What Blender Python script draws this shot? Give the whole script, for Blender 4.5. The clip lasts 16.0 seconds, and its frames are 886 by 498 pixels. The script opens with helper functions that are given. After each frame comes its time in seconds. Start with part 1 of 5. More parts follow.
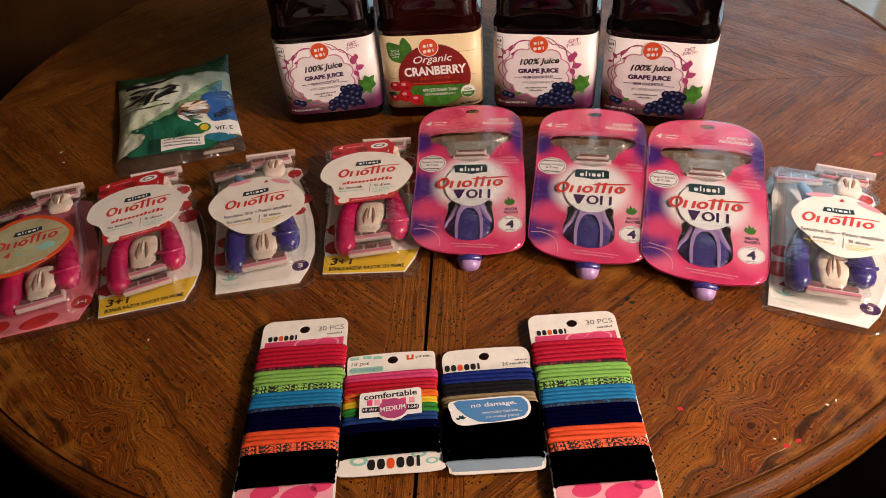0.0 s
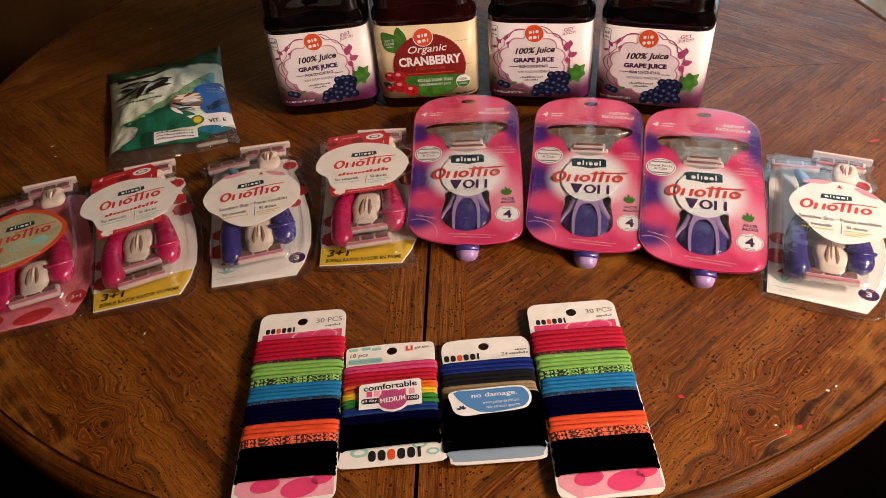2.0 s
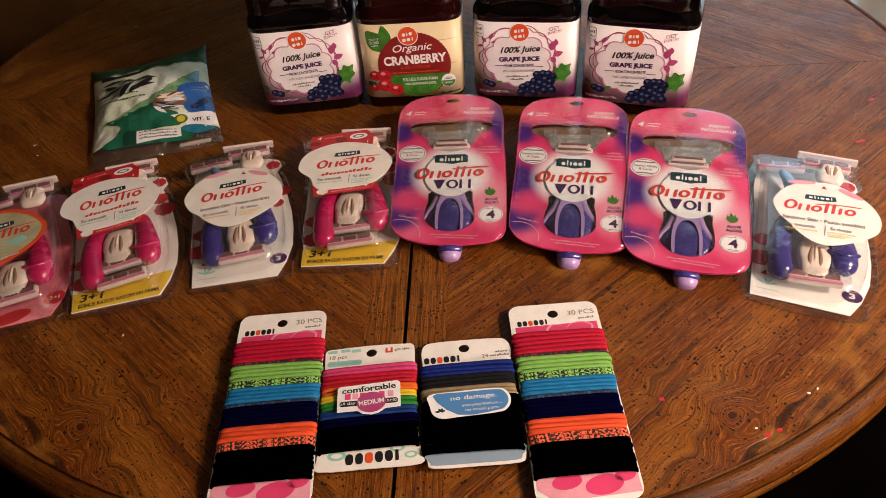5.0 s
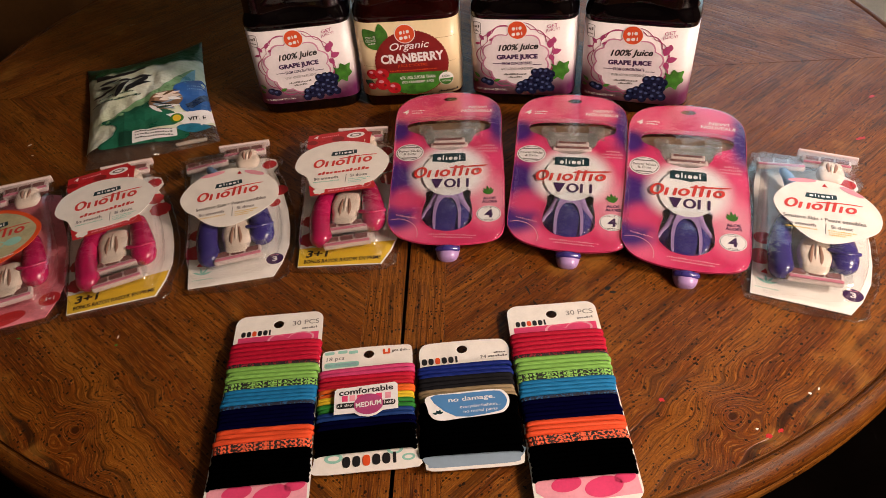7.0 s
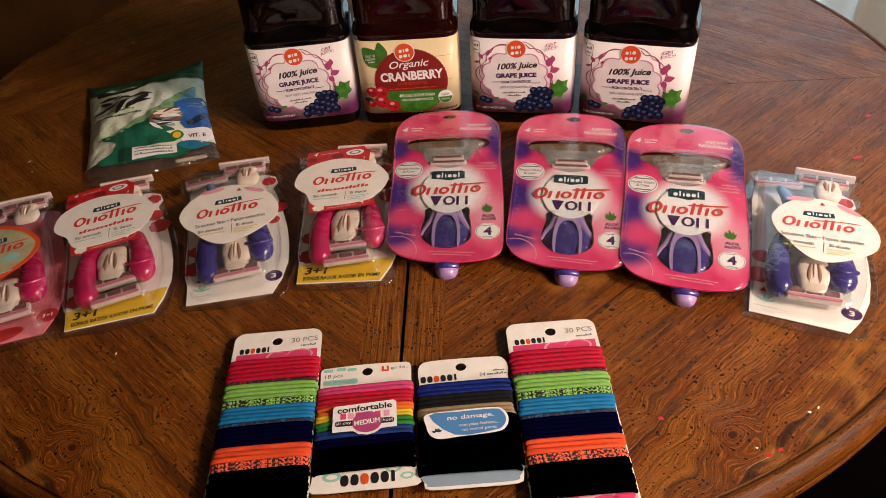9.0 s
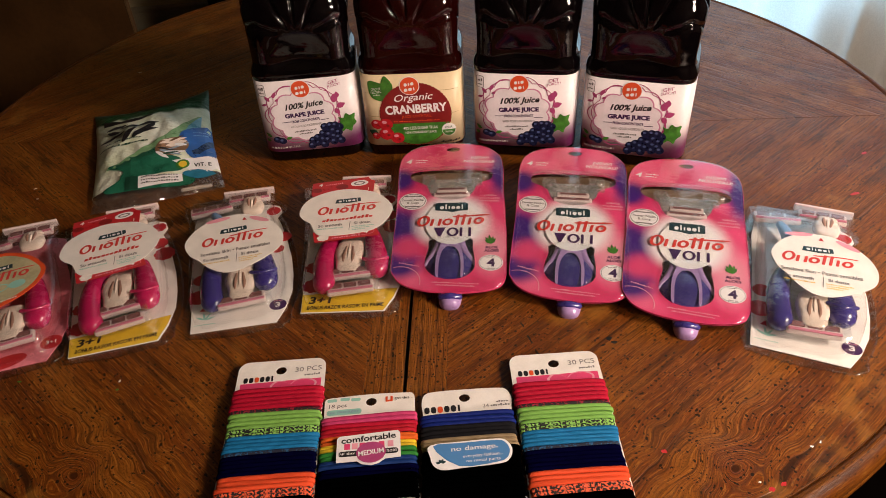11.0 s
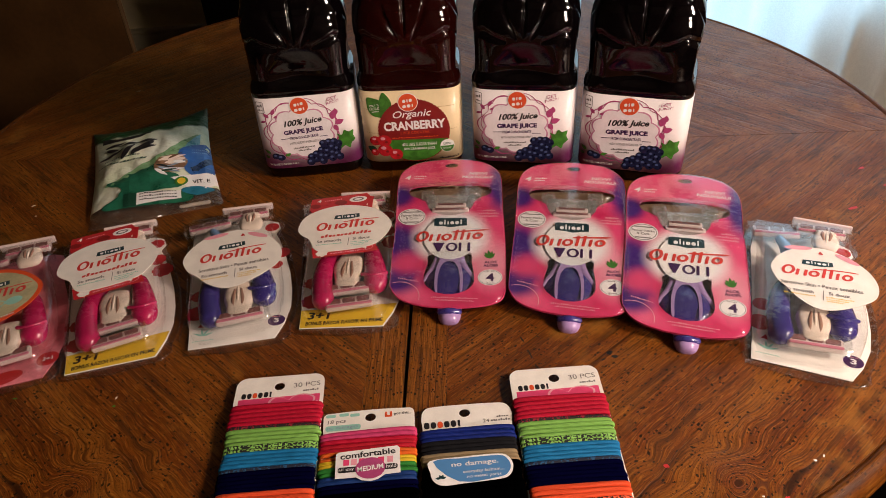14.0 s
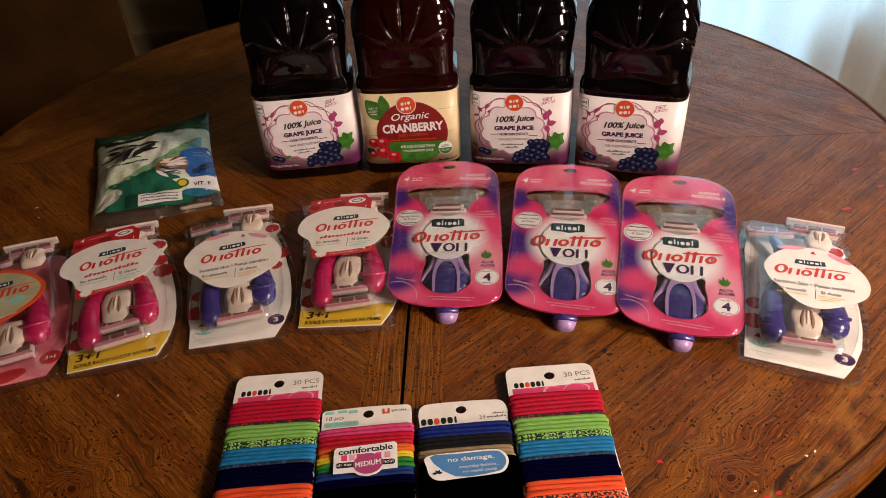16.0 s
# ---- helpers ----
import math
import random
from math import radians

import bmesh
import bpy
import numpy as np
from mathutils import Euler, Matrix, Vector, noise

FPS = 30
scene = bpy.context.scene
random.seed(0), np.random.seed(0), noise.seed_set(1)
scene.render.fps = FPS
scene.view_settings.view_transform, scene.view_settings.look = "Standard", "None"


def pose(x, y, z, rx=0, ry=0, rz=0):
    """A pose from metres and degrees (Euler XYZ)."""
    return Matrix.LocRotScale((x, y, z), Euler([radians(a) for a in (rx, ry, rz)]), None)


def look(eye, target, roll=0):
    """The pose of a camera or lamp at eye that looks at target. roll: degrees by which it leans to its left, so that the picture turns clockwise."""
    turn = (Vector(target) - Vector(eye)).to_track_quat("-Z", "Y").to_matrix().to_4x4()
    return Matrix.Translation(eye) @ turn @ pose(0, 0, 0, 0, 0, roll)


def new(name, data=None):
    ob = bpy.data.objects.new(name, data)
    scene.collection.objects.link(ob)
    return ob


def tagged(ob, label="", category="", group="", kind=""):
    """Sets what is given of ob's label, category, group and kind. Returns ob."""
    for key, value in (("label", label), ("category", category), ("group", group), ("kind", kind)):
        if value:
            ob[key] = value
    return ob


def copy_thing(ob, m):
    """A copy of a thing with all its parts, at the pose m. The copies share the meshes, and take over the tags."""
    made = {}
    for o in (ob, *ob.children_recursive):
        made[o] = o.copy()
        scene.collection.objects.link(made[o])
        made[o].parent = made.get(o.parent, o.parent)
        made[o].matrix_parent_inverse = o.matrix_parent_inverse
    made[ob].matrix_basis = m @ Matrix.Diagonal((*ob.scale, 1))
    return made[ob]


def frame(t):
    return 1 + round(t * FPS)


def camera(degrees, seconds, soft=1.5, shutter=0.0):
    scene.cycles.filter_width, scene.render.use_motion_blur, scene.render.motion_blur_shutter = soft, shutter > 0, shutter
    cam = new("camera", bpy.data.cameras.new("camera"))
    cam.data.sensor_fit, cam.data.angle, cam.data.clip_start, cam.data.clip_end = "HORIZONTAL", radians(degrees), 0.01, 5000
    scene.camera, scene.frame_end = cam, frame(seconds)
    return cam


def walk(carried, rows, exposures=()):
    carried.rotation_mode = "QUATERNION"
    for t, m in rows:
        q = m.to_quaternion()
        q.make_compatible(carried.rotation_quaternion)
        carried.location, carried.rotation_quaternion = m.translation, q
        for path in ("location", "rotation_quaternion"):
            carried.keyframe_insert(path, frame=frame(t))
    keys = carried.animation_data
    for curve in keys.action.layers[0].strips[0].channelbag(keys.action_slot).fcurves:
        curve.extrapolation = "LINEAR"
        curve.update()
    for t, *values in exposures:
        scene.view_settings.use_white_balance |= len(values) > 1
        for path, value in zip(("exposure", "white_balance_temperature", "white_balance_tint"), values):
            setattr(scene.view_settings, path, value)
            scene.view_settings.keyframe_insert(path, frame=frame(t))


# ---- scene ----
cam = camera(61.5, 16.0, soft=0.72)
PATH = [
    (0, (0.0, 0.005, 1.254), (0.0, 1.486, -0.09), -5.1),
    (0.5, (0.0, 0.002, 1.254), (0.003, 1.484, -0.089), -5.0),
    (1, (-0.001, 0.002, 1.255), (-0.002, 1.486, -0.086), -5.2),
    (1.5, (0.0, 0.005, 1.254), (0.016, 1.493, -0.082), -5.1),
    (2, (-0.005, 0.006, 1.249), (0.013, 1.475, -0.108), -5.2),
    (2.5, (-0.001, 0.006, 1.25), (0.01, 1.477, -0.104), -5.2),
    (3, (-0.004, 0.009, 1.254), (-0.026, 1.489, -0.09), -5.2),
    (3.5, (0.006, 0.006, 1.249), (-0.024, 1.48, -0.101), -5.3),
    (3.7, (0.012, 0.007, 1.247), (0.006, 1.478, -0.108), -5.2),
    (6, (0.007, 0.011, 1.246), (0.036, 1.47, -0.121), -4.9),
    (6.5, (0.008, 0.011, 1.244), (0.029, 1.465, -0.129), -5.2),
    (7, (0.011, 0.016, 1.244), (0.038, 1.476, -0.122), -5.1),
    (7.5, (0.01, 0.018, 1.245), (0.037, 1.473, -0.127), -5.0),
    (8, (0.011, 0.018, 1.244), (0.036, 1.476, -0.125), -5.1),
    (8.5, (0.01, 0.017, 1.245), (0.04, 1.482, -0.116), -5.1),
    (9, (0.01, 0.016, 1.245), (0.047, 1.506, -0.089), -4.7),
    (11.5, (0.0, 0.01, 1.251), (0.056, 1.553, -0.02), -3.5),
    (12, (-0.001, 0.008, 1.251), (0.053, 1.556, -0.014), -3.4),
    (12.5, (-0.002, 0.009, 1.248), (0.065, 1.591, 0.027), -3.2),
    (13, (0.0, 0.013, 1.245), (0.073, 1.596, 0.025), -3.2),
    (13.5, (-0.001, 0.014, 1.247), (0.073, 1.595, 0.024), -3.4),
    (14, (0.0, 0.01, 1.245), (0.068, 1.585, 0.015), -3.6),
    (14.5, (0.002, 0.008, 1.245), (0.074, 1.587, 0.02), -3.6),
    (15, (0.002, 0.005, 1.246), (0.068, 1.585, 0.022), -3.7),
    (15.5, (0.003, 0.001, 1.247), (0.057, 1.583, 0.025), -4.0),
    (16, (0.003, -0.001, 1.247), (0.069, 1.583, 0.027), -3.7),
]
walk(cam, [(t, look(eye, target, roll)) for t, eye, target, roll in PATH], [(0.0, 0.0), (9.0, 0.0), (11.5, -0.09), (12.5, -0.12), (14.5, -0.17), (16.0, -0.18)])

# ---- light ----
world = bpy.data.worlds.new("world")
scene.world = world
world.use_nodes = True
wt = world.node_tree
sky = wt.nodes.new("ShaderNodeTexSky")
sky.sky_type, sky.sun_disc = "NISHITA", False
sky.sun_elevation, sky.sun_rotation = radians(35), radians(-20)
wt.nodes["Background"].inputs["Strength"].default_value = 0.05
wt.links.new(sky.outputs[0], wt.nodes["Background"].inputs[0])


def lamp(name, kind, m, energy, color, size=0.1, size_y=None):
    data = bpy.data.lights.new(name, kind)
    data.energy, data.color = energy, color
    if kind == "AREA":
        data.shape, data.size = ("RECTANGLE" if size_y else "DISK"), size
        if size_y:
            data.size_y = size_y
    else:
        data.shadow_soft_size = size
    ob = new(name, data)
    ob.matrix_world = m
    return ob


TABLE = 0.75
WARM = (1.0, 0.775, 0.63)
lamp("ceiling_bulb", "POINT", pose(1.18, -0.02, 1.66), 112, WARM, 0.14)
# second bulb is an added fill, hung low to brighten the bottle labels
lamp("ceiling_bulb", "POINT", pose(0.94, -0.41, 1.30), 46, WARM, 0.13)
lamp("window_daylight", "AREA", pose(0.95, 2.10, 1.05, 90, 0, 180), 25, (0.42, 0.74, 1.0), 1.5, 1.8)


# ---- materials ----
def nodes_of(name):
    m = bpy.data.materials.new(name)
    m.use_nodes = True
    t = m.node_tree
    return m, t, t.nodes["Principled BSDF"], t.nodes, t.links


def put(t, kind, ins=None, **props):
    n = t.nodes.new(kind)
    for k, v in props.items():
        if k == "operation":
            n.operation = v
        elif k == "blend":
            n.data_type, n.blend_type = "RGBA", v
        elif k == "dims":
            n.noise_dimensions = v
        elif k == "feature":
            n.feature = v
    for k, v in (ins or {}).items():
        if isinstance(v, bpy.types.NodeSocket):
            t.links.new(v, n.inputs[k])
        else:
            n.inputs[k].default_value = v
    return n


def maths(t, op, a, b=0.0, c=0.0):
    return put(t, "ShaderNodeMath", {0: a, 1: b, 2: c}, operation=op).outputs[0]


def mixed(t, fac, a, b):
    n = t.nodes.new("ShaderNodeMix")
    n.data_type = "RGBA"
    for i, v in ((0, fac), (6, a), (7, b)):
        if isinstance(v, bpy.types.NodeSocket):
            t.links.new(v, n.inputs[i])
        else:
            n.inputs[i].default_value = v if i == 0 else (*v, 1)
    return n.outputs[2]


def ranged(t, v, lo, hi, a=0.0, b=1.0):
    n = t.nodes.new("ShaderNodeMapRange")
    n.interpolation_type = "SMOOTHSTEP"
    t.links.new(v, n.inputs[0])
    for i, x in enumerate((lo, hi, a, b)):
        n.inputs[i + 1].default_value = x
    return n.outputs[0]


def noise_at(t, vec, scale, detail=3, rough=0.5):
    return put(t, "ShaderNodeTexNoise", {"Vector": vec, "Scale": scale, "Detail": detail, "Roughness": rough}).outputs[0]


def obj_coords(t):
    return t.nodes.new("ShaderNodeTexCoord").outputs["Object"]


def bump_on(t, p, height, strength, distance):
    b = put(t, "ShaderNodeBump", {"Height": height, "Strength": strength, "Distance": distance})
    t.links.new(b.outputs[0], p.inputs["Normal"])


def paint(name, rgb, rough=0.5, var=0.12, scale=60.0, bump=0.0, coat=0.0, metal=0.0, spec=0.5, sub=0.0):
    """A painted, printed or moulded surface with grain at two scales."""
    m, t, p, _, links = nodes_of(name)
    co = obj_coords(t)
    a, b = noise_at(t, co, scale, 4), noise_at(t, co, scale * 9, 2)
    fac = maths(t, "MULTIPLY_ADD", a, 0.7, maths(t, "MULTIPLY", b, 0.3))
    dark = tuple(c * (1 - var) for c in rgb)
    light = tuple(min(1, c * (1 + var)) for c in rgb)
    links.new(mixed(t, ranged(t, fac, 0.3, 0.7), dark, light), p.inputs["Base Color"])
    links.new(ranged(t, fac, 0.25, 0.75, max(0.02, rough - 0.06), rough + 0.08), p.inputs["Roughness"])
    p.inputs["Coat Weight"].default_value = coat
    p.inputs["Coat Roughness"].default_value = 0.12
    p.inputs["Metallic"].default_value = metal
    p.inputs["Specular IOR Level"].default_value = spec
    if sub:
        p.inputs["Subsurface Weight"].default_value = sub
        p.inputs["Subsurface Radius"].default_value = (0.004, 0.003, 0.002)
    if bump:
        bump_on(t, p, fac, bump, 0.0006)
    return m


def clear_plastic(name, tint=(0.97, 0.98, 0.98), rough=0.08, ior=1.45, wrinkle=0.25, scale=55.0, milky=0.0):
    """Thin clear film: lets light through and glints."""
    m, t, p, nodes, links = nodes_of(name)
    co = obj_coords(t)
    h = noise_at(t, co, scale, 3, 0.55)
    b = put(t, "ShaderNodeBump", {"Height": h, "Strength": wrinkle, "Distance": 0.004})
    gl = put(t, "ShaderNodeBsdfGlossy", {"Color": (1, 1, 1, 1), "Roughness": rough, "Normal": b.outputs[0]})
    tr = put(t, "ShaderNodeBsdfTransparent", {"Color": (*tint, 1)})
    if milky:
        haze = put(t, "ShaderNodeBsdfDiffuse", {"Color": (0.85, 0.86, 0.84, 1)})
        tr = put(t, "ShaderNodeMixShader", {0: milky, 1: tr.outputs[0], 2: haze.outputs[0]})
    fr = put(t, "ShaderNodeLayerWeight", {"Blend": 0.5, "Normal": b.outputs[0]}).outputs["Facing"]
    fac = maths(t, "ADD", 0.075 * (ior - 1) / 0.45, maths(t, "MULTIPLY", maths(t, "POWER", fr, 4.0), 0.55))
    mx = put(t, "ShaderNodeMixShader", {0: fac, 1: tr.outputs[0], 2: gl.outputs[0]})
    links.new(mx.outputs[0], nodes["Material Output"].inputs[0])
    return m


def wood_veneer(name, gx, gy, figure=True, stain_depth=0.5):
    """Distressed oak veneer; the grain runs along (gx, gy) of the mesh's UV map, which is in metres."""
    m, t, p, nodes, links = nodes_of(name)
    uv = nodes.new("ShaderNodeTexCoord").outputs["UV"]
    sep = put(t, "ShaderNodeSeparateXYZ", {0: uv})
    u, v = sep.outputs[0], sep.outputs[1]
    along = maths(t, "ADD", maths(t, "MULTIPLY", u, gx), maths(t, "MULTIPLY", v, gy))
    across = maths(t, "SUBTRACT", maths(t, "MULTIPLY", v, gx), maths(t, "MULTIPLY", u, gy))
    n_big = noise_at(t, uv, 5.0, 2)
    amp = 0.05
    if figure:
        du, dv = maths(t, "SUBTRACT", u, 0.252), maths(t, "SUBTRACT", v, 0.512)
        d = maths(t, "SQRT", maths(t, "ADD", maths(t, "MULTIPLY", du, du), maths(t, "MULTIPLY", dv, dv)))
        # the cathedral figure: arches that close round the branch
        arch = ranged(t, d, 0.0, 0.030, 0.024, 0.0)
        ripple = maths(t, "MULTIPLY", ranged(t, d, 0.015, 0.095, 0.030, 0.0), maths(t, "SUBTRACT", noise_at(t, uv, 38.0, 0), 0.5))
        across = maths(t, "ADD", across, maths(t, "ADD", ripple, maths(t, "MULTIPLY", arch, maths(t, "ADD", maths(t, "MULTIPLY", noise_at(t, uv, 26.0, 1), 0.4), 0.8))))
    across_w = maths(t, "ADD", across, maths(t, "MULTIPLY", maths(t, "SUBTRACT", n_big, 0.5), 0.011))
    across_w = maths(t, "ADD", across_w, maths(t, "MULTIPLY", noise_at(t, uv, 60.0, 3), 0.0010))
    def streak(sa, sc, detail=2):
        return noise_at(t, put(t, "ShaderNodeCombineXYZ", {0: maths(t, "MULTIPLY", along, sa), 1: maths(t, "MULTIPLY", across_w, sc), 2: 0.0}).outputs[0], 1.0, detail)
    ring = streak(4.0, 120)
    contour = maths(t, "ABSOLUTE", maths(t, "SUBTRACT", streak(1.5, 80, 1), 0.5))
    pores = maths(t, "ABSOLUTE", maths(t, "SUBTRACT", streak(2.4, 190, 1), 0.48))
    fine = streak(26, 620)
    mid = streak(9, 260)
    broad = streak(3.5, 30)
    col = mixed(t, ranged(t, broad, 0.3, 0.7), (0.158, 0.0365, 0.0030), (0.275, 0.0900, 0.0095))
    hair = streak(70, 1100, 3)
    col = mixed(t, ranged(t, mid, 0.42, 0.68, 0.0, 0.3), col, (0.062, 0.0140, 0.0016))
    col = mixed(t, ranged(t, hair, 0.46, 0.34, 0.0, 0.6), col, (0.36, 0.150, 0.0220))
    col = mixed(t, ranged(t, hair, 0.52, 0.62, 0.0, 0.38), col, (0.038, 0.0090, 0.0014))
    col = mixed(t, ranged(t, fine, 0.54, 0.64, 0.0, 0.34), col, (0.030, 0.0075, 0.0016))
    col = mixed(t, ranged(t, noise_at(t, uv, 620.0, 2), 0.54, 0.66, 0.0, 0.5), col, (0.036, 0.0090, 0.0012))
    # thin dark lines between the growth rings, broken by the pores
    gap = ranged(t, noise_at(t, uv, 34.0, 3), 0.36, 0.56, 0.25, 1.0)
    col = mixed(t, maths(t, "MULTIPLY", ranged(t, contour, 0.006, 0.036, 0.56, 0.0), gap), col, (0.022, 0.0060, 0.0014))
    col = mixed(t, maths(t, "MULTIPLY", ranged(t, pores, 0.008, 0.050, 0.40, 0.0), gap), col, (0.034, 0.0090, 0.0016))
    # growth rings show best round the figure
    strength = ranged(t, d, 0.05, 0.12, 0.80, 0.25) if figure else 0.125
    col = mixed(t, maths(t, "MULTIPLY", ranged(t, ring, 0.57, 0.70), strength), col, (0.020, 0.0060, 0.0016))
    # worm holes and flecks of the distressed finish
    def flecks(sa, sc, size, share):
        vec = put(t, "ShaderNodeCombineXYZ", {0: maths(t, "MULTIPLY", along, sa), 1: maths(t, "MULTIPLY", across, sc), 2: 0.0}).outputs[0]
        vo = put(t, "ShaderNodeTexVoronoi", {"Vector": vec, "Scale": 1.0})
        pick = put(t, "ShaderNodeSeparateColor", {0: vo.outputs["Color"]})
        near = maths(t, "LESS_THAN", vo.outputs["Distance"], maths(t, "MULTIPLY", pick.outputs[1], size))
        return maths(t, "MULTIPLY", near, maths(t, "LESS_THAN", pick.outputs[0], share))
    dots = maths(t, "MAXIMUM", maths(t, "MAXIMUM", flecks(150, 175, 0.22, 0.5), flecks(80, 95, 0.14, 0.10)), maths(t, "MAXIMUM", flecks(300, 350, 0.34, 0.5), flecks(230, 330, 0.40, 0.35)))
    col = mixed(t, maths(t, "MULTIPLY", dots, 0.92), col, (0.006, 0.003, 0.0015))
    # rubbed and stained patches
    worn = ranged(t, noise_at(t, uv, 9.0, 5, 0.6), 0.57, 0.68, 0.0, 0.5)
    col = mixed(t, worn, col, (0.340, 0.145, 0.0230))
    stain = ranged(t, noise_at(t, uv, 3.1, 4, 0.6), 0.52, 0.75, max(0.0, stain_depth - 0.5), stain_depth)
    col = mixed(t, stain, col, (0.040, 0.0115, 0.0022))
    links.new(col, p.inputs["Base Color"])
    links.new(ranged(t, maths(t, "ADD", fine, noise_at(t, uv, 22.0, 4)), 0.7, 1.3, 0.32, 0.48), p.inputs["Roughness"])
    p.inputs["Specular IOR Level"].default_value = 0.36 if stain_depth < 0.9 else 0.12
    h = maths(t, "SUBTRACT", maths(t, "MULTIPLY", hair, -0.5), maths(t, "ADD", maths(t, "MULTIPLY", dots, 0.8), maths(t, "MULTIPLY", ranged(t, ring, 0.56, 0.66), 0.5)))
    bump_on(t, p, h, 0.6, 0.0008)
    return m


def pack_print(name):
    """Pink card stock with violet clouds and a pale glow behind the badge."""
    m, t, p, nodes, links = nodes_of(name)
    co = obj_coords(t)
    def spot(x, y, rx, ry, inner=0.35):
        v = put(t, "ShaderNodeVectorMath", {0: co, 1: (x / 1000, y / 1000, 0)}, operation="SUBTRACT").outputs[0]
        v = put(t, "ShaderNodeVectorMath", {0: v, 1: (1000 / rx, 1000 / ry, 0)}, operation="MULTIPLY").outputs[0]
        d = put(t, "ShaderNodeVectorMath", {0: v}, operation="LENGTH").outputs["Value"]
        return ranged(t, d, inner, 1.0, 1.0, 0.0)
    n = noise_at(t, co, 26.0, 3)
    col = mixed(t, ranged(t, n, 0.3, 0.7), (0.62, 0.024, 0.120), (0.82, 0.070, 0.215))
    light = noise_at(t, co, 14.0, 2)
    col = mixed(t, ranged(t, light, 0.42, 0.75, 0.0, 0.65), col, (0.88, 0.30, 0.45))
    vio = maths(t, "MAXIMUM", spot(-58, 92, 46, 44), maths(t, "MAXIMUM", spot(60, 182, 26, 62), spot(-56, 168, 24, 26)))
    vio = maths(t, "MAXIMUM", vio, spot(-50, 38, 34, 26))
    vio = maths(t, "MULTIPLY", vio, ranged(t, noise_at(t, co, 38.0, 3), 0.20, 0.46))
    col = mixed(t, vio, col, (0.060, 0.018, 0.20))
    col = mixed(t, spot(-42, 62, 22, 26, 0.1), col, (0.72, 0.06, 0.19))
    col = mixed(t, maths(t, "MULTIPLY", spot(43, 62, 30, 55, 0.1), 0.75), col, (0.88, 0.40, 0.50))
    col = mixed(t, spot(3, 100, 48, 50, 0.60), col, (0.87, 0.83, 0.86))
    links.new(col, p.inputs["Base Color"])
    p.inputs["Roughness"].default_value = 0.32
    p.inputs["Coat Weight"].default_value = 0.35
    p.inputs["Coat Roughness"].default_value = 0.1
    bump_on(t, p, noise_at(t, co, 75.0, 4), 0.4, 0.003)
    return m


def label_print(name, base, lower, level, soft):
    """Bottle label: one colour that fades to another towards the foot, as printed."""
    m, t, p, nodes, links = nodes_of(name)
    co = obj_coords(t)
    z = put(t, "ShaderNodeSeparateXYZ", {0: co}).outputs[2]
    x = put(t, "ShaderNodeSeparateXYZ", {0: co}).outputs[0]
    zz = maths(t, "SUBTRACT", maths(t, "ADD", z, maths(t, "MULTIPLY", noise_at(t, co, 30.0, 3), 0.012)), maths(t, "MULTIPLY", maths(t, "ABSOLUTE", x), 0.42))
    col = mixed(t, ranged(t, zz, level - soft, level + soft), lower, base)
    col = mixed(t, ranged(t, noise_at(t, co, 240.0, 3), 0.35, 0.7, 0.0, 0.08), col, tuple(c * 0.6 for c in base))
    links.new(col, p.inputs["Base Color"])
    p.inputs["Roughness"].default_value = 0.38
    p.inputs["Coat Weight"].default_value = 0.25
    return m


def bag_print(name):
    """White film with green washes and a green head."""
    m, t, p, nodes, links = nodes_of(name)
    co = obj_coords(t)
    sep = put(t, "ShaderNodeSeparateXYZ", {0: co})
    x, y = sep.outputs[0], sep.outputs[1]
    wob = maths(t, "MULTIPLY", maths(t, "SUBTRACT", noise_at(t, co, 26.0, 3), 0.5), 0.03)
    col = mixed(t, ranged(t, noise_at(t, co, 20.0, 3), 0.35, 0.65), (0.66, 0.72, 0.52), (0.82, 0.84, 0.70))
    strokes = noise_at(t, put(t, "ShaderNodeVectorMath", {0: co, 1: (16, 55, 1)}, operation="MULTIPLY").outputs[0], 1.0, 3)
    col = mixed(t, ranged(t, strokes, 0.60, 0.72, 0.0, 0.3), col, (0.20, 0.38, 0.22))
    # green head of the bag, lowest in the middle
    edge = maths(t, "ADD", 0.206, maths(t, "MULTIPLY", maths(t, "ABSOLUTE", maths(t, "SUBTRACT", x, 0.06)), 0.28))
    col = mixed(t, ranged(t, maths(t, "SUBTRACT", maths(t, "ADD", y, wob), edge), -0.004, 0.006), col, (0.014, 0.072, 0.026))
    links.new(col, p.inputs["Base Color"])
    p.inputs["Roughness"].default_value = 0.38
    p.inputs["Specular IOR Level"].default_value = 0.25
    bump_on(t, p, noise_at(t, co, 42.0, 4), 0.8, 0.006)
    return m


def spotted(name, base, spots, scale=330.0, level=0.5):
    """Elastic with an animal print."""
    m, t, p, nodes, links = nodes_of(name)
    co = obj_coords(t)
    n = noise_at(t, co, scale, 1)
    links.new(mixed(t, ranged(t, n, level - 0.015, level + 0.015), base, spots), p.inputs["Base Color"])
    p.inputs["Roughness"].default_value = 0.8
    bump_on(t, p, noise_at(t, co, 2200.0, 2), 0.4, 0.0004)
    return m


